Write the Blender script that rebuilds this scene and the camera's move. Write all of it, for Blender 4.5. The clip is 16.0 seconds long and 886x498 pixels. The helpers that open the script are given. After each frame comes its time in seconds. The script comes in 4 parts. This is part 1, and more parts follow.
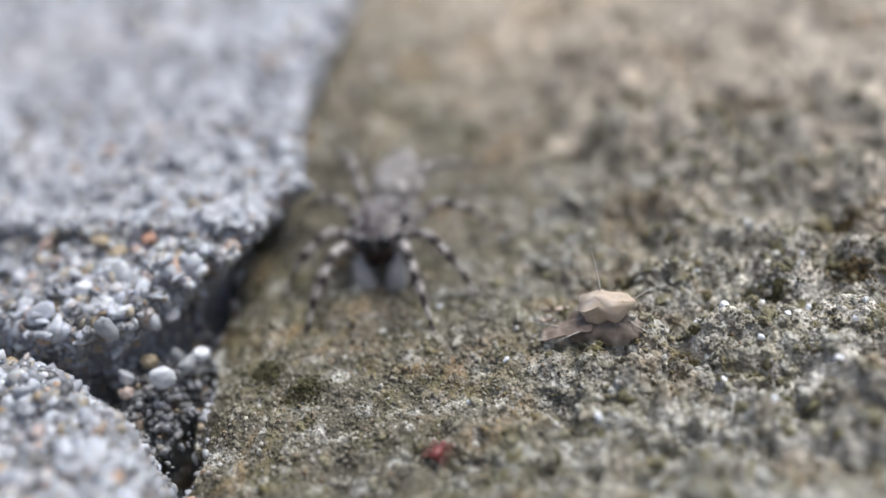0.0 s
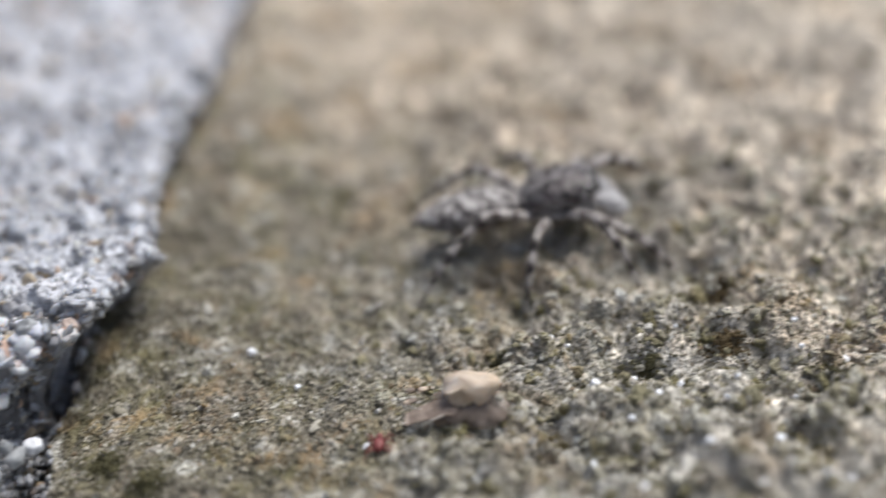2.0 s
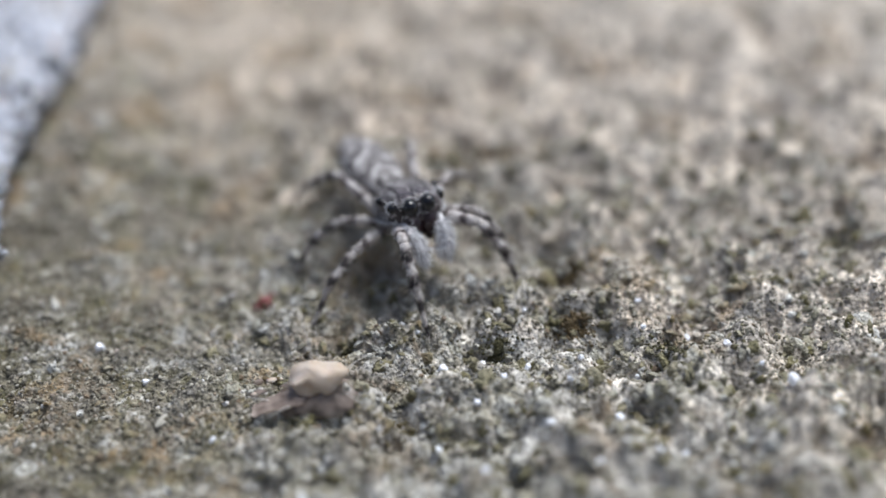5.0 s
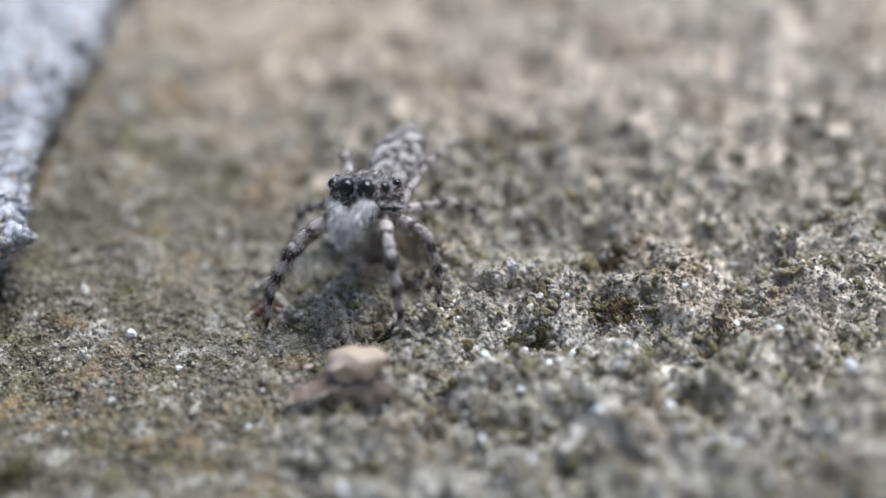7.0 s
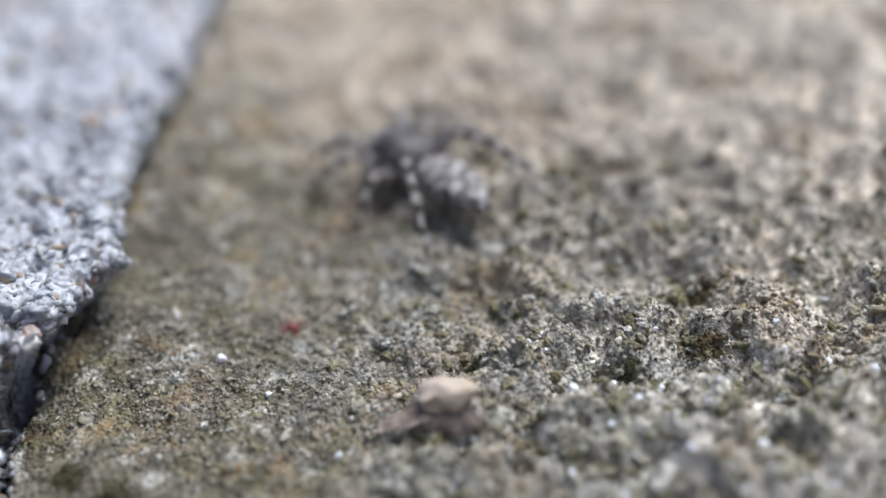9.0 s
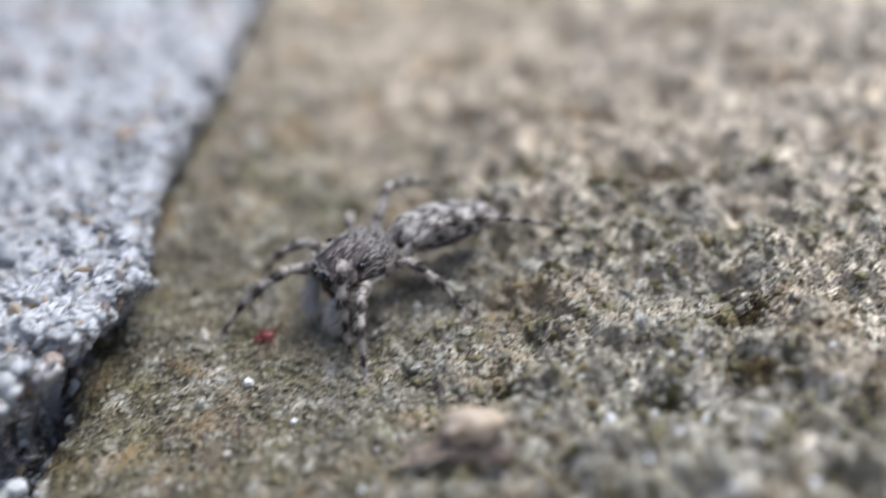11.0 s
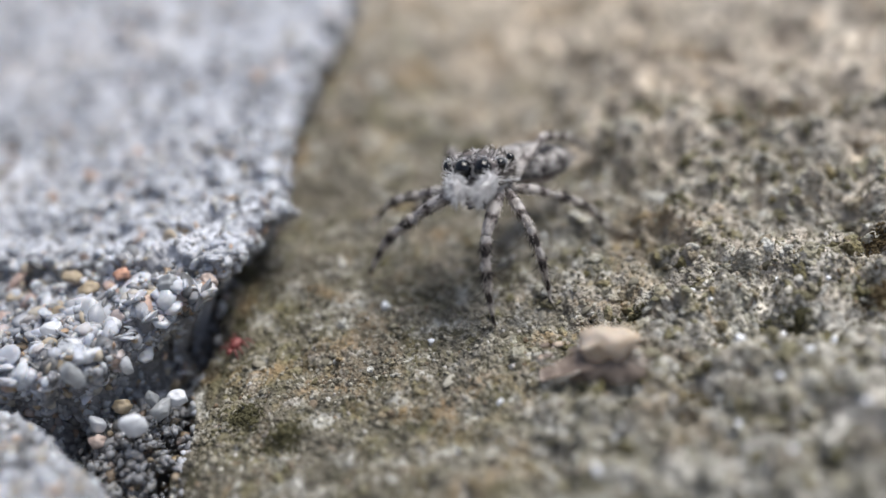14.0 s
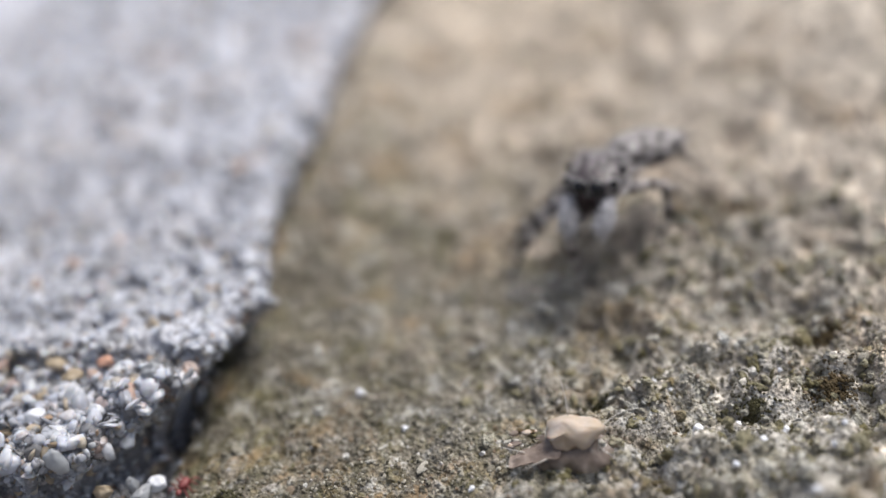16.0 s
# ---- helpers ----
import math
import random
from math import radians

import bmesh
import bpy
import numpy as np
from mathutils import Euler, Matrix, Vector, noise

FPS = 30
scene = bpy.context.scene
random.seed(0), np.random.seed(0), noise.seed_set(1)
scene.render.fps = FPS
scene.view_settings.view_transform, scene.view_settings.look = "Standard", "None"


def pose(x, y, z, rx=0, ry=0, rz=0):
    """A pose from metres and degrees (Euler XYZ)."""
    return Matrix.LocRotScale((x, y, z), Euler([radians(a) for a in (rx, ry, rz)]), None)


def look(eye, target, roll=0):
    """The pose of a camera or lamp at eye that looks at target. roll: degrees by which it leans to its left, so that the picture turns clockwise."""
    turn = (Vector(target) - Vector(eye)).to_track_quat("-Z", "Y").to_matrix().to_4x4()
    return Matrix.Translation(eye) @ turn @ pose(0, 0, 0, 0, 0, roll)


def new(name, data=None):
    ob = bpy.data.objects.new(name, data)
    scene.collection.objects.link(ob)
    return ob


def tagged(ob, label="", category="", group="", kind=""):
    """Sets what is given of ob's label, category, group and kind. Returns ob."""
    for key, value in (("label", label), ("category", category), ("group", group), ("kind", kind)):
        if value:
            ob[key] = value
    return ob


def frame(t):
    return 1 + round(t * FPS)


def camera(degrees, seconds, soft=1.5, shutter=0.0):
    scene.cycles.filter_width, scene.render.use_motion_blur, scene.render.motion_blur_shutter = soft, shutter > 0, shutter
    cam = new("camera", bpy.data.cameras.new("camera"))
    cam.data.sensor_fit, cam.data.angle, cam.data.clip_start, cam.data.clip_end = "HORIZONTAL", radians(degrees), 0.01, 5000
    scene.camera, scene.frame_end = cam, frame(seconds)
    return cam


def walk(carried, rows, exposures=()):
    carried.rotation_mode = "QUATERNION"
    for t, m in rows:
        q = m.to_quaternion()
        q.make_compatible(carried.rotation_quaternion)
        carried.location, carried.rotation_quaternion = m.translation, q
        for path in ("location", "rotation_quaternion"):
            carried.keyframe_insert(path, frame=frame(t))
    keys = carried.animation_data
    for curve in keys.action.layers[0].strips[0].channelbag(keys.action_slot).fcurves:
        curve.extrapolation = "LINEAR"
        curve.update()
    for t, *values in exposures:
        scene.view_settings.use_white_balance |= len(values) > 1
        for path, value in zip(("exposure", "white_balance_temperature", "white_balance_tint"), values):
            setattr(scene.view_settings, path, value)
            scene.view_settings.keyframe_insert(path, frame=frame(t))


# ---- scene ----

MM = 0.001  # all numbers below are millimetres

# ---- camera ----
cam = camera(47.0, 16.0, soft=1.5, shutter=0.4)
cam.data.dof.use_dof = True
cam.data.dof.focus_distance = 39.8 * MM
cam.data.dof.aperture_fstop = 13.5
PATH = [
    (0.0, (3.226, -3.234, 28.702), (-5.657, 27.139, 4.239), -11.17),
    (0.5, (3.018, -2.844, 28.479), (-5.431, 27.415, 3.731), -10.70),
    (1.0, (3.231, -1.720, 28.180), (-4.367, 28.986, 3.684), -9.88),
    (1.5, (3.391, -0.307, 27.801), (-3.854, 30.745, 3.661), -9.48),
    (2.0, (4.795, -0.191, 28.076), (-0.625, 31.572, 4.360), -7.69),
    (2.5, (6.906, -0.694, 28.638), (4.759, 31.798, 5.394), -4.58),
    (3.0, (7.823, -1.189, 28.991), (6.528, 31.072, 5.382), -4.09),
    (3.5, (7.931, -1.189, 28.951), (7.037, 31.011, 5.228), -3.85),
    (4.0, (7.684, -0.862, 28.833), (6.494, 31.048, 4.750), -4.28),
    (4.2, (7.780, -0.332, 28.681), (6.370, 31.451, 4.454), -4.54),
    (6.5, (6.229, 0.427, 27.137), (3.705, 31.774, 2.407), -5.72),
    (7.0, (6.358, 0.716, 26.943), (3.622, 32.112, 2.312), -6.05),
    (7.5, (6.099, 0.628, 27.140), (2.848, 31.882, 2.383), -6.49),
    (8.0, (5.758, 0.831, 27.077), (2.305, 31.889, 2.110), -6.48),
    (8.5, (5.199, 0.646, 27.434), (1.198, 32.018, 2.963), -6.78),
    (8.7, (4.916, 0.649, 27.581), (0.545, 32.371, 3.598), -7.00),
    (10.8, (7.305, 3.919, 27.490), (0.164, 35.466, 3.965), -10.58),
    (11.0, (6.699, 3.488, 27.394), (-1.216, 34.419, 3.277), -11.45),
    (11.5, (5.727, 1.547, 27.799), (-3.462, 31.651, 3.123), -12.80),
    (12.0, (5.618, 0.951, 27.950), (-4.014, 30.845, 3.176), -13.34),
    (12.5, (5.215, 1.218, 27.842), (-4.833, 31.097, 3.220), -13.71),
    (13.0, (4.775, 1.285, 27.743), (-5.777, 31.097, 3.261), -14.22),
    (13.5, (4.808, 1.302, 27.378), (-5.629, 31.070, 2.798), -14.15),
    (14.0, (4.859, 0.796, 27.627), (-5.975, 30.469, 3.084), -14.65),
    (14.5, (5.685, 0.257, 27.857), (-4.172, 30.056, 3.050), -13.59),
    (15.0, (5.781, -0.039, 28.063), (-3.311, 30.245, 3.551), -12.45),
    (15.5, (5.123, -0.222, 29.043), (-4.243, 31.014, 5.863), -12.32),
    (16.0, (4.886, -0.346, 29.644), (-4.328, 31.319, 7.003), -11.93),
]
# the clip's white balance drifts: warmer at the start and end
BALANCE = [(0.0, 6470, 9), (0.5, 6560, 9), (1.5, 6680, 9), (2.0, 6650, 9), (2.5, 6430, 9), (3.5, 6210, 9), (8.0, 6160, 9), (11.0, 6320, 9), (12.5, 6420, 9), (13.5, 6560, 9), (14.5, 6560, 9), (16.0, 6680, 11)]
walk(cam, [(t, look([v * MM for v in e], [v * MM for v in g], r)) for t, e, g, r in PATH], [(t, 0.53, k - 90, tint) for t, k, tint in BALANCE])

# ---- light: bright overcast day ----
world = bpy.data.worlds.new("world")
scene.world = world
world.use_nodes = True
wn = world.node_tree
sky = wn.nodes.new("ShaderNodeTexSky")
sky.sky_type = "NISHITA"
sky.sun_disc = False
sky.sun_elevation, sky.sun_rotation = radians(58), radians(40)
sky.air_density, sky.dust_density = 0.7, 1.3
haze = wn.nodes.new("ShaderNodeHueSaturation")  # thin cloud greys the blue
haze.inputs["Saturation"].default_value = 0.7
wn.links.new(sky.outputs[0], haze.inputs["Color"])
wn.links.new(haze.outputs[0], wn.nodes["Background"].inputs[0])
wn.nodes["Background"].inputs[1].default_value = 0.11
sun = new("sun", bpy.data.lights.new("sun", "SUN"))
sun.data.energy, sun.data.angle, sun.data.color = 2.6, radians(36), (1.0, 0.96, 0.91)
sun.matrix_world = look((0.34, 0.40, 0.85), (0, 0, 0))


# ---- noise in numpy ----
def hash2(ix, iy, seed):
    h = (ix.astype(np.int64) * 374761393 + iy.astype(np.int64) * 668265263 + seed * 974711) & 0xFFFFFFFF
    h = ((h ^ (h >> 13)) * 1274126177) & 0xFFFFFFFF
    return ((h ^ (h >> 16)) & 0xFFFF) / 65535.0


def grad_noise(x, y, seed=0):
    x, y = np.asarray(x, float), np.asarray(y, float)
    ix, iy = np.floor(x), np.floor(y)
    fx, fy = x - ix, y - iy
    sx, sy = fx * fx * fx * (fx * (fx * 6 - 15) + 10), fy * fy * fy * (fy * (fy * 6 - 15) + 10)

    def corner(dx, dy):
        a = hash2(ix + dx, iy + dy, seed) * 2 * np.pi
        return np.cos(a) * (fx - dx) + np.sin(a) * (fy - dy)

    top = corner(0, 0) * (1 - sx) + corner(1, 0) * sx
    low = corner(0, 1) * (1 - sx) + corner(1, 1) * sx
    return (top * (1 - sy) + low * sy) * 1.5


def fbm(x, y, size, octaves=3, seed=0):
    total, amp = 0.0, 1.0
    for k in range(octaves):
        total = total + amp * grad_noise(x / size + 17.3 * k, y / size - 9.1 * k, seed + k)
        size, amp = size * 0.5, amp * 0.55
    return total


def smooth(a, b, x):
    t = np.clip((x - a) / (b - a), 0, 1)
    return t * t * (3 - 2 * t)


# ---- the lie of the ground ----
def slab_edge(y):
    return np.interp(y, (18, 21.5, 24, 27, 30.5, 33, 37, 44), (-14.6, -15.2, -16.0, -16.7, -16.7, -16.4, -16.0, -16.2)) + 0.3 * grad_noise(y / 5.0, y * 0 + 3.3, 5) + 0.3 * grad_noise(y / 1.7, y * 0 + 1.3, 6)


def slab_height(x, y):
    x, y = np.asarray(x, float), np.asarray(y, float)
    rough = smooth(-9, 3, x + 5 * grad_noise(x / 9, y / 9, 11))
    z = 0.30 * fbm(x, y, 11.0, 2, 21)
    z = z + (0.18 + 0.74 * rough) * fbm(x, y, 2.8, 3, 31)
    z = z + (0.14 + 0.15 * rough) * fbm(x, y, 1.05, 3, 41)
    z = z - (0.10 + 0.30 * rough) * smooth(0.2, 0.65, fbm(x, y, 1.7, 2, 61))
    z = z + (0.19 + 0.07 * rough) * np.abs(fbm(x, y, 0.42, 2, 51)) - 0.05
    # shallow groove across the slab
    z = z - 0.35 * np.exp(-((x - 3.25 - 0.25 * grad_noise(y / 2.0, x * 0, 8)) / 0.35) ** 2) * smooth(28.5, 25.5, y)
    # a broad swell in the middle
    z = z + 1.1 * np.exp(-((x - 2.5) ** 2 + (y - 42.0) ** 2) / 28)
    # it rises to meet the block farther back
    z = z + (0.9 * smooth(26.5, 33, y) + 1.4 * smooth(34, 42, y)) * smooth(-6.5, -14.5, x)
    edge = slab_edge(y)
    lip = np.clip((edge + 3.0 - x) / 3.0, 0, 1) * (1 - smooth(28, 33, y))
    z = z - 0.9 * lip ** 2
    return z - 4.6 * smooth(-0.1, 1.2, edge - x + 0.5 * fbm(x, y, 0.9, 2, 71))


BLOCK_Y = (10, 22, 24, 25, 26, 27, 28, 30, 33.3, 36, 41, 48, 60, 90, 300, 3000)
BLOCK_X = (-20, -18.8, -18.0, -17.5, -16.8, -15.9, -15.0, -14.4, -13.2, -14.2, -14.9, -15.1, -15.7, -17, -22, -40)


def block_out(x, y):
    """How far a place lies outside the large concrete block."""
    side = x - np.interp(y, BLOCK_Y, BLOCK_X)
    front = np.interp(x, (-60, -24, -20, -17, -15), (22.5, 23.6, 23.2, 24.2, 26.0)) - y
    return np.maximum(side, front) + 0.45 * fbm(x, y, 1.9, 3, 81)


def block_height(x, y):
    out = block_out(x, y)
    step = smooth(28.85, 29.2, y + 0.7 * grad_noise(x / 2.2, y / 3, 91))
    z = 3.65 + 0.60 * step + 0.22 * fbm(x, y, 5.0, 2, 92) + (0.30 - 0.12 * step) * fbm(x, y, 0.8, 3, 93)
    z = z + 0.3 * fbm(x, y, 2.2, 1, 94) * step - (0.55 - 0.2 * step) * smooth(0.15, 0.55, fbm(x, y, 1.1, 2, 95))
    return z - 0.7 * smooth(-1.1, 0.1, out) ** 2 - 8.5 * smooth(-0.2, 0.75, out)


def block_shift(x, y, z):
    """The block's foot draws back under its edge."""
    deep = smooth(3.7, 0.6, z)
    near_side = smooth(26.0, 29.0, y)
    shelf = smooth(28.9, 29.3, y) * smooth(32.0, 29.6, y)
    return x - (1.6 + 1.7 * near_side) * deep, y + 0.2 * deep * (1 - near_side) - 0.25 * shelf, z


def lump_out(x, y):
    side = x - np.interp(y, (0, 10, 15, 17, 19.5, 22), (-11.5, -12.8, -14.0, -15.0, -16.8, -18.5))
    back = y - np.interp(x, (-60, -24, -21, -18.5, -16), (23.0, 22.2, 21.7, 20.4, 18.6))
    return np.maximum(side, back) + 0.4 * fbm(x, y, 2.1, 3, 101)


def lump_height(x, y):
    out = lump_out(x, y)
    z = 3.7 + 0.25 * fbm(x, y, 4.0, 2, 102) + 0.35 * fbm(x, y, 1.0, 3, 103)
    return z - 1.2 * smooth(-1.6, 0.1, out) ** 2 - 8.5 * smooth(-0.2, 1.2, out)


# ---- materials ----
class Nodes:
    """Short hand for a node material; positions come in millimetres."""

    def __init__(self, name):
        self.m = bpy.data.materials.new(name)
        self.m.use_nodes = True
        self.t = self.m.node_tree
        self.b = self.t.nodes["Principled BSDF"]
        co = self.t.nodes.new("ShaderNodeTexCoord")
        self.mm = self.t.nodes.new("ShaderNodeVectorMath")
        self.mm.operation = "SCALE"
        self.mm.inputs["Scale"].default_value = 1000.0
        self.link(co.outputs["Object"], self.mm.inputs[0])
        self.pos = self.mm.outputs[0]

    def link(self, a, b):
        self.t.links.new(a, b)

    def noise(self, size, detail=3.0, rough=0.55, warp=0.0, vec=None):
        n = self.t.nodes.new("ShaderNodeTexNoise")
        n.inputs["Scale"].default_value = 1.0 / size
        n.inputs["Detail"].default_value = detail
        n.inputs["Roughness"].default_value = rough
        n.inputs["Distortion"].default_value = warp
        self.link(vec or self.pos, n.inputs["Vector"])
        return n.outputs["Fac"]

    def cells(self, size, out="Distance", feature="F1"):
        n = self.t.nodes.new("ShaderNodeTexVoronoi")
        n.feature = feature
        n.inputs["Scale"].default_value = 1.0 / size
        self.link(self.pos, n.inputs["Vector"])
        return n.outputs[out]

    def ramp(self, fac, *stops):
        n = self.t.nodes.new("ShaderNodeValToRGB")
        while len(n.color_ramp.elements) < len(stops):
            n.color_ramp.elements.new(0.5)
        for e, (p, c) in zip(n.color_ramp.elements, stops):
            e.position, e.color = p, (*c, 1) if isinstance(c, tuple) else (c, c, c, 1)
        self.link(fac, n.inputs[0])
        return n.outputs[0]

    def mix(self, fac, a, b, how="MIX"):
        n = self.t.nodes.new("ShaderNodeMix")
        n.data_type, n.blend_type = "RGBA", how
        for s, v in ((n.inputs[0], fac), (n.inputs[6], a), (n.inputs[7], b)):
            if isinstance(v, (int, float)):
                s.default_value = v
            elif isinstance(v, tuple):
                s.default_value = (*v, 1)
            else:
                self.link(v, s)
        return n.outputs[2]

    def calc(self, op, a, b=0.0):
        n = self.t.nodes.new("ShaderNodeMath")
        n.operation = op
        for s, v in zip(n.inputs, (a, b)):
            if isinstance(v, (int, float)):
                s.default_value = v
            else:
                self.link(v, s)
        return n.outputs[0]

    def island(self):
        return self.t.nodes.new("ShaderNodeNewGeometry").outputs["Random Per Island"]

    def any_object(self):
        return self.t.nodes.new("ShaderNodeObjectInfo").outputs["Random"]

    def split(self):
        n = self.t.nodes.new("ShaderNodeSeparateXYZ")
        self.link(self.pos, n.inputs[0])
        return n.outputs

    def bump(self, height, mm, strength=1.0):
        n = self.t.nodes.new("ShaderNodeBump")
        n.inputs["Strength"].default_value = strength
        n.inputs["Distance"].default_value = mm * MM
        self.link(height, n.inputs["Height"])
        self.link(n.outputs[0], self.b.inputs["Normal"])

    def done(self, color, rough=0.8, spec=0.5):
        for key, v in (("Base Color", color), ("Roughness", rough), ("Specular IOR Level", spec)):
            if isinstance(v, (int, float)):
                self.b.inputs[key].default_value = v
            elif isinstance(v, tuple):
                self.b.inputs[key].default_value = (*v, 1)
            else:
                self.link(v, self.b.inputs[key])
        return self.m


def make_slab_material():
    n = Nodes("weathered_slab")
    x, y, z = n.split()
    # bare tan stone on the far part, olive growth on the near part
    far = n.calc("ADD", n.calc("MULTIPLY", n.calc("ADD", y, n.calc("MULTIPLY", x, 1.0)), 0.022), n.calc("MULTIPLY", n.noise(6.0, 4, 0.6), 0.9))
    bare = n.ramp(n.calc("SUBTRACT", far, 0.68), (0.30, 0.0), (0.85, 1.0))
    patch = n.mix(bare, n.mix(n.ramp(n.calc("ADD", n.calc("MULTIPLY", x, 0.02), 0.5), (0.38, 0.0), (0.70, 1.0)), (0.150, 0.135, 0.104), (0.60, 0.585, 0.54)), n.mix(n.ramp(n.calc("ADD", n.calc("MULTIPLY", x, 0.02), 0.5), (0.42, 0.0), (0.90, 1.0)), (0.56, 0.478, 0.382), (0.76, 0.665, 0.55)))
    cloud = n.ramp(n.noise(5.5, 3, 0.55, 0.4), (0.36, 0.62), (0.5, 1.0), (0.62, 1.32))
    patch = n.mix(n.calc("MULTIPLY", bare, 0.8), patch, n.mix(1.0, patch, cloud, "MULTIPLY"))
    algae = n.ramp(n.calc("SUBTRACT", n.noise(2.1, 4, 0.65, 0.6), n.calc("MULTIPLY", bare, 0.10)), (0.43, 0.0), (0.60, 1.0))
    col = n.mix(n.calc("MULTIPLY", algae, 0.78), patch, (0.135, 0.122, 0.055))
    side = n.ramp(n.calc("ADD", n.calc("MULTIPLY", x, 0.02), 0.5), (0.38, 0.0), (0.75, 0.19))
    pale = n.ramp(n.calc("ADD", n.noise(1.3, 4, 0.7), side), (0.53, 0.0), (0.66, 1.0))
    pale = n.calc("MULTIPLY", pale, n.calc("SUBTRACT", 1.0, n.calc("MULTIPLY", bare, 0.7)))
    col = n.mix(n.calc("MULTIPLY", pale, 0.75), col, (0.60, 0.595, 0.56))
    blotch = n.ramp(n.noise(2.0, 3, 0.55), (0.36, 0.55), (0.5, 1.0), (0.64, 1.35))
    col = n.mix(0.8, col, blotch, "MULTIPLY")
    ochre = n.ramp(n.noise(0.8, 3, 0.6, 0.8), (0.58, 0.0), (0.68, 1.0))
    col = n.mix(n.calc("MULTIPLY", ochre, 0.38), col, (0.30, 0.25, 0.15))
    rust = n.ramp(n.noise(4.2, 4, 0.6, 1.0), (0.53, 0.0), (0.66, 1.0))
    col = n.mix(n.calc("MULTIPLY", rust, 0.6), col, (0.33, 0.225, 0.12))
    grain = n.ramp(n.cells(0.15, "Color"), (0.0, 0.45), (0.5, 0.95), (1.0, 1.5))
    col = n.mix(0.6, col, grain, "MULTIPLY")
    flake = n.ramp(n.cells(0.42, "Color"), (0.0, 0.55), (0.5, 1.0), (1.0, 1.4))
    col = n.mix(0.55, col, flake, "MULTIPLY")
    speck = n.ramp(n.noise(0.24, 2, 0.6), (0.32, 0.2), (0.42, 1.0))
    col = n.mix(0.4, col, speck, "MULTIPLY")
    spot = n.ramp(n.noise(0.95, 4, 0.62, 0.7), (0.39, 0.45), (0.48, 0.98), (0.62, 1.28))
    col = n.mix(0.8, col, spot, "MULTIPLY")
    n.bump(n.calc("ADD", n.cells(0.17), n.noise(0.3, 4, 0.7)), 0.12, 1.0)
    return n.done(col, n.ramp(n.noise(0.3, 2), (0.3, 0.45), (0.7, 0.9)), 0.5)


def make_crumb_material(name, joined):
    n = Nodes(name)
    r = n.island() if joined else n.any_object()
    col = n.ramp(r, (0.0, (0.08, 0.072, 0.05)), (0.15, (0.15, 0.136, 0.098)), (0.38, (0.235, 0.218, 0.168)), (0.60, (0.31, 0.285, 0.222)), (0.85, (0.47, 0.445, 0.375)), (0.95, (0.20, 0.14, 0.085)), (1.0, (0.64, 0.63, 0.61)))
    col = n.mix(0.5, col, n.ramp(n.noise(0.12, 2), (0.3, 0.5), (0.7, 1.3)), "MULTIPLY")
    n.bump(n.noise(0.08, 3), 0.03)
    return n.done(col, n.ramp(n.calc("FRACT", n.calc("MULTIPLY", r, 37.0)), (0.0, 0.25), (0.25, 0.75), (1.0, 0.95)), 0.5)


def make_clump_material():
    n = Nodes("slab_clumps")
    r = n.island()
    col = n.ramp(r, (0.0, (0.13, 0.115, 0.055)), (0.2, (0.24, 0.22, 0.14)), (0.45, (0.40, 0.375, 0.295)), (0.7, (0.52, 0.505, 0.45)), (0.93, (0.64, 0.64, 0.615)), (1.0, (0.25, 0.19, 0.10)))
    col = n.mix(0.9, col, n.ramp(n.noise(0.32, 4, 0.7), (0.34, 0.52), (0.5, 1.0), (0.66, 1.42)), "MULTIPLY")
    olive = n.ramp(n.noise(2.1, 4, 0.65, 0.6), (0.46, 0.0), (0.58, 1.0))
    col = n.mix(n.calc("MULTIPLY", olive, 0.55), col, (0.17, 0.155, 0.065))
    rust = n.ramp(n.noise(4.2, 4, 0.6, 1.0), (0.53, 0.0), (0.66, 1.0))
    col = n.mix(n.calc("MULTIPLY", rust, 0.55), col, (0.36, 0.25, 0.14))
    col = n.mix(0.5, col, n.ramp(n.cells(0.13, "Color"), (0.0, 0.5), (1.0, 1.5)), "MULTIPLY")
    n.bump(n.calc("ADD", n.cells(0.15), n.noise(0.25, 4, 0.7)), 0.10, 1.0)
    return n.done(col, 0.8, 0.4)


def make_concrete_material():
    n = Nodes("sandy_concrete")
    col = n.ramp(n.noise(3.0, 4, 0.6), (0.3, (0.42, 0.435, 0.475)), (0.5, (0.565, 0.585, 0.64)), (0.7, (0.70, 0.72, 0.78)))
    warm = n.ramp(n.noise(6.0, 3, 0.6), (0.52, 0.0), (0.7, 1.0))
    col = n.mix(n.calc("MULTIPLY", warm, 0.35), col, (0.45, 0.37, 0.29))
    dark = n.ramp(n.noise(0.7, 4, 0.7), (0.36, 0.5), (0.48, 1.0))
    col = n.mix(0.75, col, dark, "MULTIPLY")
    col = n.mix(0.5, col, n.ramp(n.cells(0.25, "Color"), (0.0, 0.5), (1.0, 1.4)), "MULTIPLY")
    # mortar of the broken front, darkened to paint the shade between its grains
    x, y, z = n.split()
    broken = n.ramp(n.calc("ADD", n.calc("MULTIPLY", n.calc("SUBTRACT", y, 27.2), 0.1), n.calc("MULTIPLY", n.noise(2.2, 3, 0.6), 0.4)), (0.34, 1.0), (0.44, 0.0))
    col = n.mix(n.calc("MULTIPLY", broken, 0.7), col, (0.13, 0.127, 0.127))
    n.bump(n.calc("ADD", n.cells(0.3), n.noise(0.4, 4, 0.7)), 0.15, 0.9)
    return n.done(col, 0.85, 0.4)


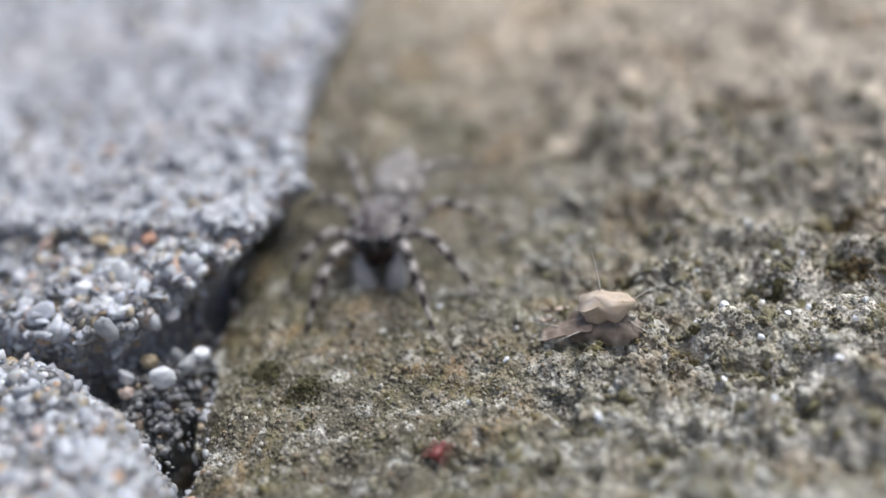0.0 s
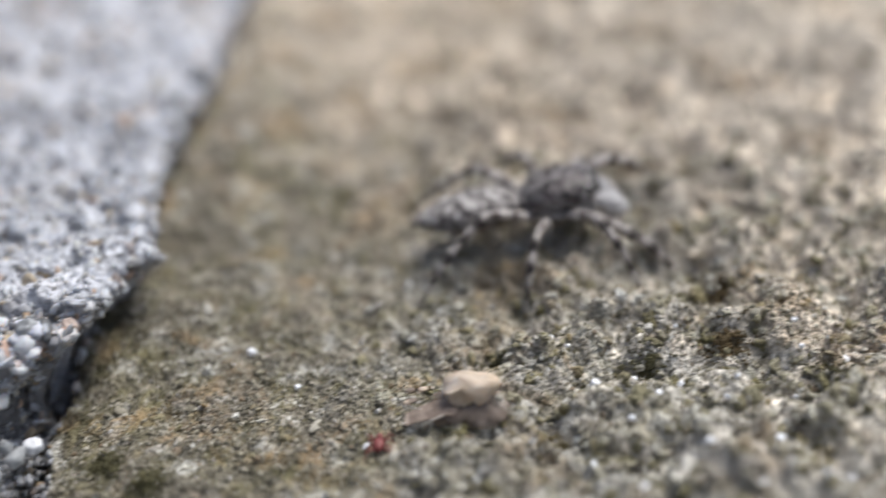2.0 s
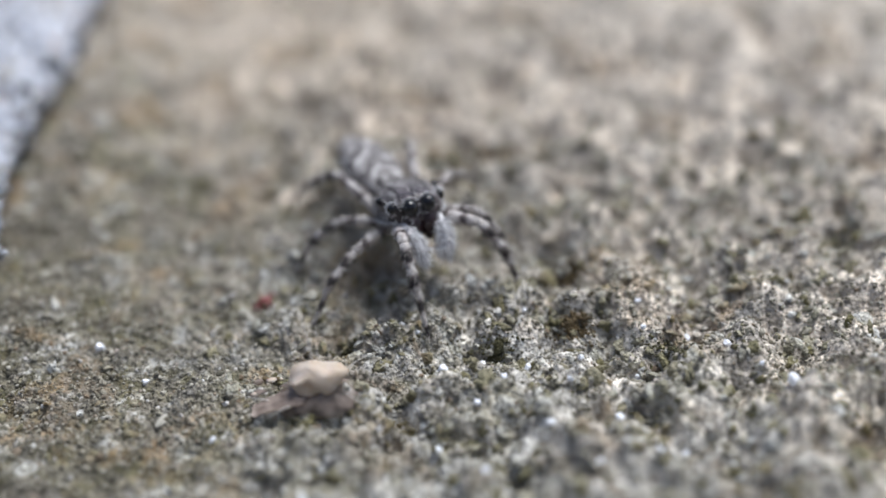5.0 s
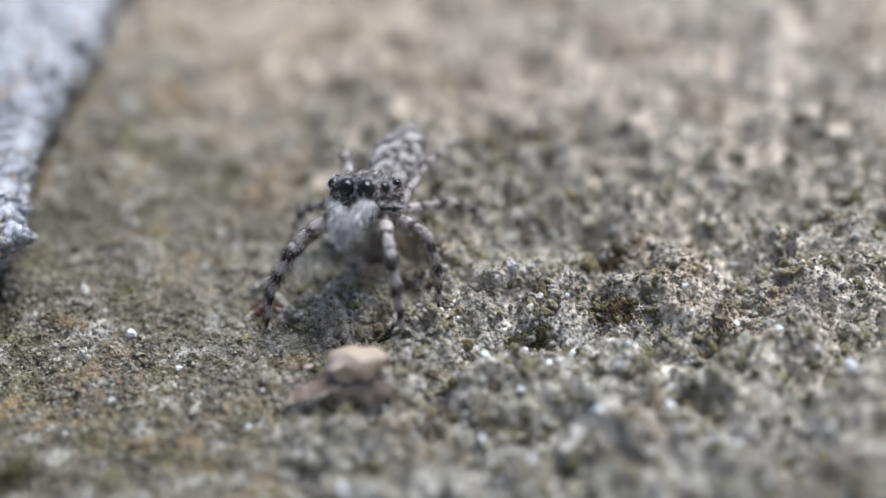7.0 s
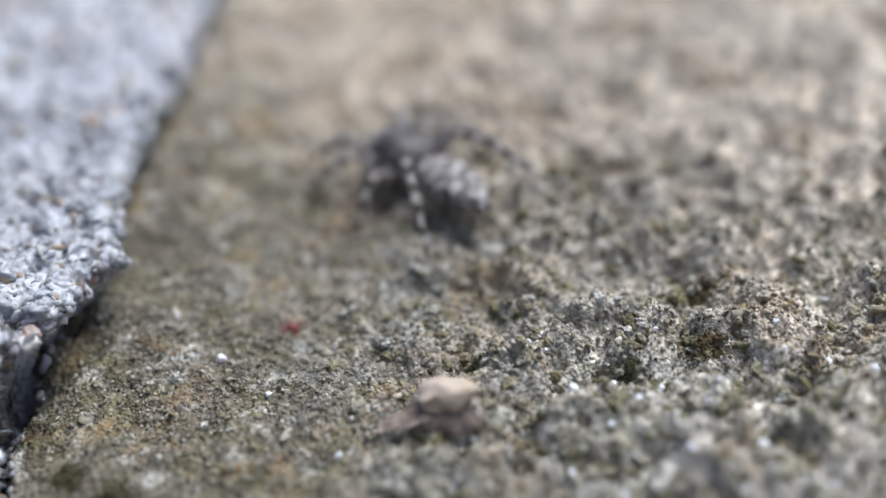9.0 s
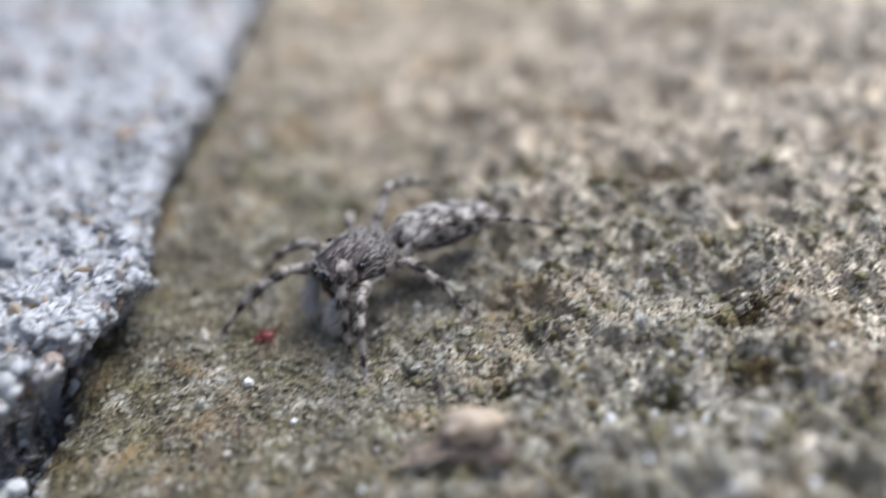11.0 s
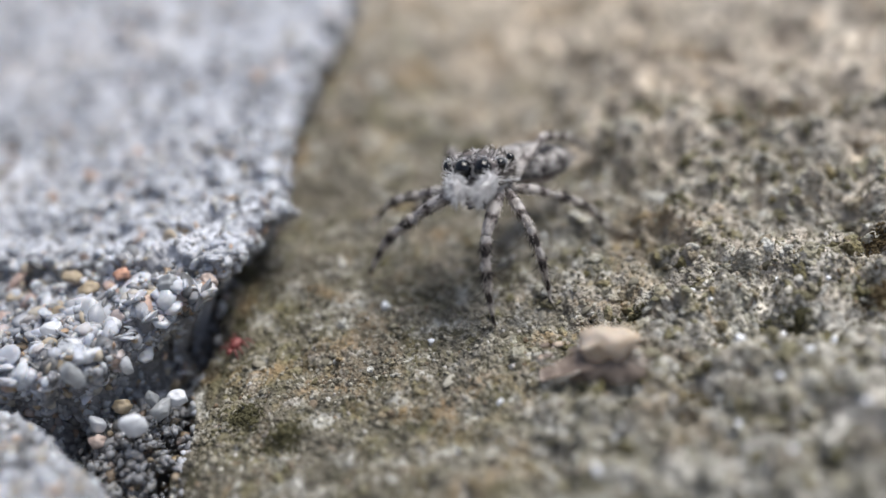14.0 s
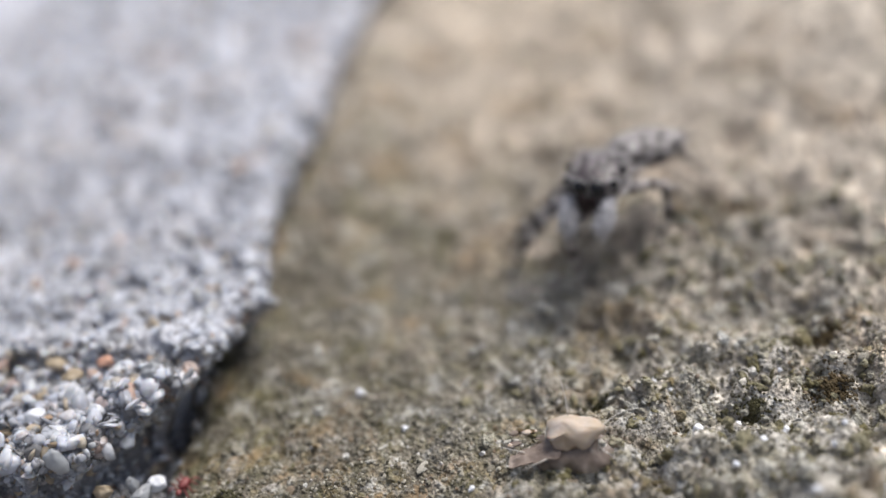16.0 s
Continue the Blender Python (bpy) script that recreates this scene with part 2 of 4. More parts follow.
def sand_color(n, r):
    col = n.ramp(r, (0.0, (0.10, 0.10, 0.10)), (0.07, (0.30, 0.305, 0.32)), (0.25, (0.44, 0.455, 0.50)), (0.48, (0.57, 0.595, 0.655)), (0.72, (0.82, 0.85, 0.91)), (0.80, (0.60, 0.62, 0.64)), (0.86, (0.58, 0.54, 0.47)), (0.91, (0.52, 0.41, 0.27)), (0.955, (0.60, 0.42, 0.33)), (0.98, (0.66, 0.66, 0.68)), (1.0, (0.20, 0.14, 0.12)))
    return n.mix(0.6, col, n.ramp(n.noise(0.35, 4, 0.65), (0.3, 0.6), (0.7, 1.25)), "MULTIPLY")


def loose_color(n, r):
    """Glassy white and lavender grains, a few tan, orange and pink."""
    col = n.ramp(r, (0.0, (0.28, 0.28, 0.30)), (0.12, (0.46, 0.475, 0.51)), (0.34, (0.72, 0.75, 0.83)), (0.60, (0.90, 0.92, 0.97)), (0.74, (0.78, 0.81, 0.88)), (0.79, (0.62, 0.55, 0.44)), (0.86, (0.56, 0.43, 0.27)), (0.91, (0.68, 0.45, 0.33)), (0.94, (0.60, 0.48, 0.45)), (1.0, (0.80, 0.80, 0.82)))
    return n.mix(0.5, col, n.ramp(n.noise(0.4, 3, 0.6), (0.3, 0.75), (0.7, 1.15)), "MULTIPLY")


def make_sand_material(name, joined, own_share=1.0):
    n = Nodes(name)
    r = n.island() if joined else n.any_object()
    n.bump(n.noise(0.12, 3, 0.6), 0.03, 0.6)
    n.b.inputs["Subsurface Weight"].default_value = 0.4
    n.b.inputs["Subsurface Radius"].default_value = (0.3 * MM, 0.25 * MM, 0.2 * MM)
    n.b.inputs["Transmission Weight"].default_value = 0.3 if own_share == 1 else 0.1
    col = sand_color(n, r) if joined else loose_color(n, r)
    # the near-black mix is dirt together with crevice shade put into the colour
    if own_share < 1:
        col = n.mix(1.0 - own_share, col, (0.055, 0.051, 0.046))
    return n.done(col, n.ramp(n.calc("FRACT", n.calc("MULTIPLY", r, 53.0)), (0.0, 0.12), (0.5, 0.35), (1.0, 0.7)), 0.5)


def make_tinted(name, low, high, rough=0.45, size=0.5):
    n = Nodes(name)
    col = n.ramp(n.noise(size, 4, 0.65), (0.3, low), (0.7, high))
    n.bump(n.noise(size * 0.3, 3), 0.03, 0.6)
    return n.done(col, rough)


def make_carapace_material():
    n = Nodes("mottled_carapace")
    col = n.ramp(n.noise(0.55, 4, 0.6, 0.6), (0.38, (0.018, 0.013, 0.014)), (0.52, (0.062, 0.046, 0.048)), (0.62, (0.17, 0.145, 0.145)), (0.74, (0.46, 0.44, 0.44)))
    n.bump(n.noise(0.12, 3), 0.03)
    return n.done(col, 0.30, 0.5)


def make_abdomen_material():
    n = Nodes("chevron_abdomen")
    x, y, z = n.split()
    # dark chevrons that point forward, broken up by noise
    v = n.calc("ADD", n.calc("MULTIPLY", y, 1.15), n.calc("MULTIPLY", n.calc("ABSOLUTE", x), -0.9))
    v = n.calc("ADD", v, n.calc("MULTIPLY", n.noise(0.9, 3, 0.6), 1.3))
    wave = n.calc("SINE", n.calc("MULTIPLY", v, 5.2))
    mix = n.calc("ADD", n.calc("MULTIPLY", wave, 0.06), n.noise(0.4, 4, 0.65))
    col = n.ramp(mix, (0.36, (0.045, 0.04, 0.042)), (0.46, (0.16, 0.148, 0.145)), (0.55, (0.33, 0.31, 0.30)), (0.67, (0.56, 0.54, 0.53)))
    # dark seam along the flank over a brownish belly
    height = n.calc("ADD", n.calc("MULTIPLY", z, 0.5), n.calc("MULTIPLY", n.noise(0.5, 2), 0.12))
    col = n.mix(n.ramp(n.calc("ADD", height, 0.5), (0.40, 0.0), (0.46, 0.85), (0.52, 0.85), (0.60, 0.0)), col, (0.03, 0.026, 0.027))
    belly = n.ramp(n.calc("ADD", height, 0.5), (0.40, 1.0), (0.47, 0.0))
    col = n.mix(belly, col, (0.24, 0.175, 0.15))
    n.bump(n.noise(0.1, 3), 0.03)
    return n.done(col, 0.7, 0.3)


def make_leg_material(name, dark=0.0):
    n = Nodes(name)
    x, y, z = n.split()
    wave = n.calc("SINE", n.calc("ADD", n.calc("MULTIPLY", x, 6.2), n.calc("MULTIPLY", n.noise(0.5, 2), 3.0)))
    mix = n.calc("ADD", n.calc("ADD", n.calc("MULTIPLY", wave, 0.26 - 0.6 * dark), n.noise(0.25, 3, 0.6)), dark)
    col = n.ramp(mix, (0.26, (0.03, 0.024, 0.024)), (0.42, (0.12, 0.098, 0.094)), (0.54, (0.31, 0.27, 0.26)), (0.72, (0.52, 0.485, 0.47)))
    n.bump(n.noise(0.08, 3), 0.02)
    return n.done(col, 0.55, 0.4)


def make_leg_hair():
    n = Nodes("leg_hair")
    x, y, z = n.split()
    wave = n.calc("SINE", n.calc("ADD", n.calc("MULTIPLY", x, 6.2), n.calc("MULTIPLY", n.noise(0.5, 2), 3.0)))
    mix = n.calc("ADD", n.calc("MULTIPLY", wave, 0.30), n.island())
    col = n.ramp(mix, (0.22, (0.03, 0.024, 0.024)), (0.42, (0.13, 0.11, 0.105)), (0.56, (0.46, 0.42, 0.37)), (0.9, (0.76, 0.72, 0.66)))
    return n.done(col, 0.45, 0.5)


def make_hair(name, dark, mid, light):
    n = Nodes(name)
    return n.done(n.ramp(n.island(), (0.0, dark), (0.50, mid), (0.66, light), (1.0, light)), 0.45, 0.5)


MAT_SLAB = make_slab_material()
MAT_CRUMB = make_crumb_material("slab_crumbs", True)
MAT_CLUMP = make_clump_material()
MAT_CRUMB_ONE = make_crumb_material("slab_crumb", False)
MAT_CONCRETE = make_concrete_material()
MAT_SAND = make_sand_material("loose_sand", True)
MAT_GRAIN = make_sand_material("sand_grain", False)
# two darker sands: dirt plus the shade of the crevice in their colour
MAT_DIRTY_SHADED = make_sand_material("dirty_shaded_sand", True, 0.72)
MAT_RUBBLE = make_sand_material("dusty_shaded_rubble", True, 0.40)
MAT_QUARTZ = make_tinted("milky_quartz", (0.74, 0.77, 0.82), (0.90, 0.92, 0.96), 0.25, 0.8)
MAT_ORANGE = make_tinted("orange_grain", (0.50, 0.25, 0.16), (0.74, 0.45, 0.33), 0.45)
MAT_QUARTZ.node_tree.nodes["Principled BSDF"].inputs["Transmission Weight"].default_value = 0.3
MAT_PINK = make_tinted("pinkish_grain", (0.36, 0.27, 0.23), (0.58, 0.48, 0.43), 0.5)
MAT_TAN = make_tinted("tan_grain", (0.28, 0.215, 0.13), (0.52, 0.43, 0.31), 0.45)
MAT_GREY = make_tinted("grey_grain", (0.38, 0.40, 0.42), (0.62, 0.64, 0.66), 0.4)
MAT_GREY.node_tree.nodes["Principled BSDF"].inputs["Transmission Weight"].default_value = 0.4
MAT_MOSS = make_tinted("dark_moss", (0.034, 0.033, 0.015), (0.115, 0.104, 0.048), 0.9, 0.3)
MAT_RUST = make_tinted("brown_moss", (0.045, 0.034, 0.014), (0.15, 0.105, 0.05), 0.9, 0.3)
MAT_HUSK = make_tinted("pale_husk", (0.46, 0.36, 0.25), (0.62, 0.54, 0.48), 0.55, 0.8)
MAT_HUSK.node_tree.nodes["Principled BSDF"].inputs["Subsurface Weight"].default_value = 0.4
MAT_HUSK.node_tree.nodes["Principled BSDF"].inputs["Subsurface Radius"].default_value = (0.5 * MM, 0.35 * MM, 0.25 * MM)
MAT_WING = make_tinted("brown_film", (0.20, 0.15, 0.12), (0.40, 0.32, 0.27), 0.5, 0.4)
MAT_WING.node_tree.nodes["Principled BSDF"].inputs["Alpha"].default_value = 0.6
MAT_FIBRE = make_tinted("pale_fibre", (0.45, 0.42, 0.38), (0.70, 0.66, 0.60), 0.5, 0.4)
MAT_MITE = make_tinted("red_mite", (0.15, 0.028, 0.028), (0.26, 0.075, 0.07), 0.4, 0.2)
MAT_CARAPACE = make_carapace_material()
MAT_ABDOMEN = make_abdomen_material()
MAT_LEG = make_leg_material("banded_leg")
MAT_THIGH = make_leg_material("pale_thigh", 0.14)
MAT_EYE = make_tinted("black_eye", (0.004, 0.004, 0.005), (0.008, 0.008, 0.01), 0.06, 1.0)
MAT_JAW = make_tinted("dark_jaw", (0.009, 0.004, 0.005), (0.030, 0.009, 0.010), 0.3, 0.4)
MAT_PALP = make_tinted("pale_palp", (0.48, 0.46, 0.46), (0.76, 0.75, 0.76), 0.6, 0.3)
MAT_HAIR = make_hair("body_hair", (0.014, 0.011, 0.011), (0.055, 0.044, 0.042), (0.72, 0.69, 0.68))
MAT_WHITE_HAIR = make_hair("white_hair", (0.52, 0.51, 0.52), (0.76, 0.75, 0.76), (0.86, 0.86, 0.88))
MAT_LEG_HAIR = make_leg_hair()
MAT_WALL = make_tinted("grey_wall", (0.10, 0.095, 0.09), (0.22, 0.21, 0.20), 0.9, 20.0)
# near-white colour paints the crystals' glint, which the wide sun doesn't give
MAT_CRYSTAL = make_tinted("glint_white_crystal", (0.86, 0.89, 0.95), (0.95, 0.96, 0.99), 0.12, 0.5)


# ---- mesh helpers ----
def mesh_from(name, verts, faces, mats, smooth_shade=True, slots=None):
    """A mesh from millimetre arrays; faces all of one size."""
    verts = np.asarray(verts, np.float32) * MM
    faces = np.asarray(faces, np.int32)
    k = faces.shape[1]
    me = bpy.data.meshes.new(name)
    me.vertices.add(len(verts))
    me.vertices.foreach_set("co", verts.ravel())
    me.loops.add(faces.size)
    me.loops.foreach_set("vertex_index", faces.ravel())
    me.polygons.add(len(faces))
    me.polygons.foreach_set("loop_start", np.arange(len(faces), dtype=np.int32) * k)
    me.polygons.foreach_set("loop_total", np.full(len(faces), k, np.int32))
    if slots is not None:
        me.polygons.foreach_set("material_index", np.asarray(slots, np.int32))
    me.polygons.foreach_set("use_smooth", np.full(len(faces), smooth_shade))
    for m in mats:
        me.materials.append(m)
    me.update(calc_edges=True)
    return me


def part(name, me, parent=None, label="", at=None):
    ob = new(name, me)
    if parent is not None:
        ob.parent = parent
    if at is not None:
        ob.matrix_basis = at
    if label:
        ob["label"] = label
    return ob


def grow(start, stop, step, factor):
    """Steps from start to stop that widen."""
    out, x, s = [], start, step
    sign = 1 if stop > start else -1
    while (stop - x) * sign > 0:
        s *= factor
        x += sign * s
        out.append(x)
    return out


def axis(low, high, step, far_low, far_high, factor):
    mid = list(np.arange(low, high, step))
    return np.array(grow(low, far_low, step, factor)[::-1] + mid + grow(mid[-1], far_high, step, factor))


def sheet(name, xs, ys, height, mat, keep=None, shift=None):
    X, Y = np.meshgrid(xs, ys)
    Z = height(X, Y)
    nx, ny = len(xs), len(ys)
    i = (np.arange(ny - 1)[:, None] * nx + np.arange(nx - 1)[None, :]).ravel()
    quads = np.stack([i, i + 1, i + nx + 1, i + nx], 1)
    SX, SY, SZ = shift(X, Y, Z) if shift else (X, Y, Z)
    verts = np.stack([SX.ravel(), SY.ravel(), SZ.ravel()], 1)
    if keep is not None:
        ok = keep(X, Y).ravel()
        quads = quads[ok[quads].all(1)]
        used = np.unique(quads)
        back = np.zeros(len(verts), np.int64)
        back[used] = np.arange(len(used))
        verts, quads = verts[used], back[quads]
    return new(name, mesh_from(name, verts, quads, [mat]))


def ball(rings, around):
    """A unit ball as triangles."""
    verts, faces = [(0, 0, 1)], []
    for r in range(1, rings):
        a = np.pi * r / rings
        for k in range(around):
            b = 2 * np.pi * (k + 0.5 * (r % 2)) / around
            verts.append((np.sin(a) * np.cos(b), np.sin(a) * np.sin(b), np.cos(a)))
    verts.append((0, 0, -1))
    last = len(verts) - 1
    for k in range(around):
        k2 = (k + 1) % around
        faces.append((0, 1 + k, 1 + k2))
        for r in range(rings - 2):
            a, b = 1 + r * around, 1 + (r + 1) * around
            faces += [(a + k, b + k, b + k2), (a + k, b + k2, a + k2)]
        a = 1 + (rings - 2) * around
        faces.append((a + k, last, a + k2))
    return np.array(verts), np.array(faces)


def pebble(rings, around, rng, rough=0.18, low=0.5, high=0.9):
    """A worn, uneven stone of about unit radius."""
    v, f = ball(rings, around)
    for k in range(9):
        d = rng.normal(size=3)
        d /= np.linalg.norm(d)
        cut = rng.uniform(low, high)
        over = np.maximum(v @ d - cut, 0)
        v = v - over[:, None] * d * 0.95
    return v * (1 + rough * 0.5 * rng.normal(size=(len(v), 1))) if rough else v, f


def turns(n, rng, tilt=1.0):
    """n random rotation matrices; tilt 0 keeps them upright."""
    a, b, c = rng.uniform(0, 2 * np.pi, n), rng.uniform(-1, 1, n) * np.pi * 0.5 * tilt, rng.uniform(-1, 1, n) * np.pi * 0.5 * tilt
    z, o = np.zeros(n), np.ones(n)
    rz = np.stack([np.cos(a), -np.sin(a), z, np.sin(a), np.cos(a), z, z, z, o], 1).reshape(n, 3, 3)
    rx = np.stack([o, z, z, z, np.cos(b), -np.sin(b), z, np.sin(b), np.cos(b)], 1).reshape(n, 3, 3)
    ry = np.stack([np.cos(c), z, np.sin(c), z, o, z, -np.sin(c), z, np.cos(c)], 1).reshape(n, 3, 3)
    return rz @ rx @ ry


def scatter(name, places, sizes, rng, mat, rings=3, around=5, kinds=12, tilt=0.5, rough=0.18, shade=True, low=0.5, high=0.9):
    """Many stones joined into one mesh."""
    all_v, all_f, base = [], [], 0
    which = rng.integers(0, kinds, len(places))
    for k in range(kinds):
        v, f = pebble(rings, around, rng, rough, low, high)
        sel = which == k
        n = int(sel.sum())
        if not n:
            continue
        local = v[None] * sizes[sel][:, None, :]
        turned = np.einsum("nij,nvj->nvi", turns(n, rng, tilt), local) + places[sel][:, None, :]
        all_v.append(turned.reshape(-1, 3))
        all_f.append((f[None] + (np.arange(n) * len(v))[:, None, None] + base).reshape(-1, 3))
        base += n * len(v)
    return new(name, mesh_from(name, np.concatenate(all_v), np.concatenate(all_f), [mat], shade))


def spikes(places, ways, lengths, widths, rng, bend=0.25):
    """Thin tapering hairs: arrays of verts and triangles."""
    n = len(places)
    ways = ways / np.linalg.norm(ways, axis=1, keepdims=True)
    side = np.cross(ways, rng.normal(size=(n, 3)))
    side /= np.linalg.norm(side, axis=1, keepdims=True)
    other = np.cross(ways, side)
    w = widths[:, None]
    mid = places + ways * lengths[:, None] * 0.55
    tip = places + ways * lengths[:, None] + side * (lengths * bend)[:, None]
    ring0 = [places + side * w, places - side * w * 0.5 + other * w * 0.87, places - side * w * 0.5 - other * w * 0.87]
    ring1 = [mid + side * w * 0.8, mid - side * w * 0.4 + other * w * 0.7, mid - side * w * 0.4 - other * w * 0.7]
    v = np.stack(ring0 + ring1 + [tip], 1).reshape(-1, 3)
    f = []
    for a, b in ((0, 1), (1, 2), (2, 0)):
        f += [(a, b, b + 3), (a, b + 3, a + 3), (a + 3, b + 3, 6)]
    f = (np.array(f)[None] + (np.arange(n) * 7)[:, None, None]).reshape(-1, 3)
    return v, f


def on_surface(v, f, n, rng):
    """n random places on triangles, with normals."""
    a, b, c = v[f[:, 0]], v[f[:, 1]], v[f[:, 2]]
    nor = np.cross(b - a, c - a)
    area = np.linalg.norm(nor, axis=1)
    pick = rng.choice(len(f), n, p=area / area.sum())
    s, t = rng.random((2, n, 1))
    flip = s + t > 1
    s, t = np.where(flip, 1 - s, s), np.where(flip, 1 - t, t)
    return a[pick] + (b - a)[pick] * s + (c - a)[pick] * t, nor[pick] / (area[pick][:, None] + 1e-9)


def tube(spine, radii, around=12, flat=1.0):
    """A closed tube of triangles along points, with its caps."""
    spine, verts, faces = np.asarray(spine, float), [], []
    for i, (p, r) in enumerate(zip(spine, radii)):
        d = spine[min(i + 1, len(spine) - 1)] - spine[max(i - 1, 0)]
        d /= np.linalg.norm(d)
        ref = np.array((0, 0, 1.0)) if abs(d[2]) < 0.9 else np.array((0, 1.0, 0))
        u = np.cross(ref, d)
        u /= np.linalg.norm(u)
        w = np.cross(d, u)
        for k in range(around):
            a = 2 * np.pi * k / around
            verts.append(p + r * (u * np.cos(a) + flat * w * np.sin(a)))
    for i in range(len(spine) - 1):
        for k in range(around):
            a, b = i * around + k, i * around + (k + 1) % around
            faces += [(a, b, b + around), (a, b + around, a + around)]
    for end, row in ((0, 0), (1, len(spine) - 1)):
        verts.append(spine[row])
        c = len(verts) - 1
        for k in range(around):
            a, b = row * around + k, row * around + (k + 1) % around
            faces.append((c, b, a) if end == 0 else (c, a, b))
    return np.array(verts), np.array(faces)


def join(*pieces):
    """Joins (verts, faces, slot) pieces."""
    vs, fs, ss, base = [], [], [], 0
    for v, f, s in pieces:
        vs.append(v)
        fs.append(f + base)
        ss.append(np.full(len(f), s))
        base += len(v)
    return np.concatenate(vs), np.concatenate(fs), np.concatenate(ss)


# ---- ground: the weathered slab, one sheet to the horizon ----
rng = np.random.default_rng(7)
slab = sheet("ground", axis(-19, 25, 0.085, -3000, 3000, 1.07), axis(17, 46, 0.085, -3000, 4000, 1.035), slab_height, MAT_SLAB)
tagged(slab, "greenish tan weathered stone slab with a rough gritty surface", "stone slab", kind="structure")

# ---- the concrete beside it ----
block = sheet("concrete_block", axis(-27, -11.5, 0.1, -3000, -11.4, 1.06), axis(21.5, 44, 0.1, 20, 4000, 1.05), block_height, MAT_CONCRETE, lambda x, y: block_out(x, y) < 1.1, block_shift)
tagged(block, "pale grey sandy concrete block with a crumbling edge along the crevice", "concrete block", kind="structure")
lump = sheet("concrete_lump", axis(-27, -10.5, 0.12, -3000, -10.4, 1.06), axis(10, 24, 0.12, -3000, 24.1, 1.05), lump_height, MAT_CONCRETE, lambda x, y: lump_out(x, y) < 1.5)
tagged(lump, "pale grey concrete lump broken off beside the larger block", "concrete block", kind="structure")


# plain unseen wall added behind the camera to block low sky light
me = bpy.data.meshes.new("wall_south")
bm = bmesh.new()
bmesh.ops.create_cube(bm, size=1.0, matrix=Matrix.LocRotScale(Vector((0, -290, 75)) * MM, None, Vector((4000, 120, 170)) * MM))
bmesh.ops.bevel(bm, geom=bm.edges[:], offset=4 * MM, segments=2, affect="EDGES")
bm.to_mesh(me)
bm.free()
me.materials.append(MAT_WALL)
tagged(new("wall_south", me), "plain weathered grey wall added out of view to block light", "wall", kind="structure")


def scatter_places(n, x0, x1, y0, y1, height, ok=None):
    x, y = rng.uniform(x0, x1, n), rng.uniform(y0, y1, n)
    if ok is not None:
        sel = ok(x, y)
        x, y = x[sel], y[sel]
    return np.stack([x, y, height(x, y)], 1)


def sizes_for(n, low, high, flat=0.75, power=2.0):
    r = low + (high - low) * rng.random(n) ** power
    return np.stack([r * rng.uniform(0.8, 1.25, n), r * rng.uniform(0.7, 1.0, n), r * rng.uniform(flat * 0.7, flat * 1.1, n)], 1)


# crumbs on the slab, finest where it is nearest
p = scatter_places(30000, -15, 24, 19, 40, slab_height)
crumbs = scatter("slab_grit", p, sizes_for(len(p), 0.045, 0.17, 0.8, 2.5), rng, MAT_CRUMB, 3, 4, 16, 1.0, 0.2, False)
tagged(crumbs, "fine tan and olive grit grown onto the slab", "grit", kind="stuff")
p = scatter_places(5000, -20, 36, 38, 75, slab_height, lambda x, y: x > -14.5)
coarse = scatter("slab_grit", p, sizes_for(len(p), 0.10, 0.35, 0.7, 2.5), rng, MAT_CRUMB, 3, 5, 12, 1.0, 0.2)
tagged(coarse, "coarse tan grit on the farther slab", "grit", kind="stuff")

# weathered clumps that stand out of the rougher part
p = scatter_places(9000, -13, 24, 18, 44, slab_height, lambda x, y: (x > slab_edge(y) + 1) & (rng.random(len(x)) < 0.12 + 0.75 * smooth(-9, 4, x + 5 * grad_noise(x / 9, y / 9, 11))) & (grad_noise(x / 1.7, y / 1.7, 15) > -0.15))
s = sizes_for(len(p), 0.13, 0.42, 0.6, 2.2)
s[:, 0] *= rng.uniform(0.8, 1.7, len(p))
clumps = scatter("slab_clumps", p - np.stack([s[:, 2] * 0, s[:, 2] * 0, s[:, 2] * 0.6], 1), s, rng, MAT_CLUMP, 6, 9, 40, 0.7, 0.42)
tagged(clumps, "olive and pale weathered clumps of the slab's crust", "stone crust", kind="stuff")

# sand set in the concrete
p = scatter_places(15000, -32, -11, 22, 46, block_height, lambda x, y: (block_out(x, y) < 0.75) & (rng.random(len(x)) < np.where(y < 29.3, 1.0, 0.55)))
s = sizes_for(len(p), 0.07, 0.26, 0.6, 1.4)
big = rng.random(len(p)) < np.interp(p[:, 1], (28, 30, 42), (0.22, 0.22, 0.2))
s[big] *= np.array((2.6, 2.2, 1.3))
p = np.stack(block_shift(*p.T), 1) - np.stack([s[:, 2] * 0, s[:, 2] * 0, s[:, 2] * 0.45], 1)
sand = scatter("embedded_sand", p, s, rng, MAT_SAND, 6, 8, 30, 0.75, 0.05, True, 0.42, 0.86)
tagged(sand, "grey and white sand grains set in the concrete", "sand", kind="stuff")
p = scatter_places(2600, -45, -14, 44, 85, block_height, lambda x, y: block_out(x, y) < 0.2)
sand = scatter("embedded_sand", p, sizes_for(len(p), 0.2, 0.7, 0.6, 2.0), rng, MAT_SAND, 3, 6, 10, 0.5, 0.10)
tagged(sand, "pale sand grains set in the farther concrete", "sand", kind="stuff")
p = scatter_places(2600, -28, -12, 12, 23, lump_height, lambda x, y: lump_out(x, y) < 0.9)
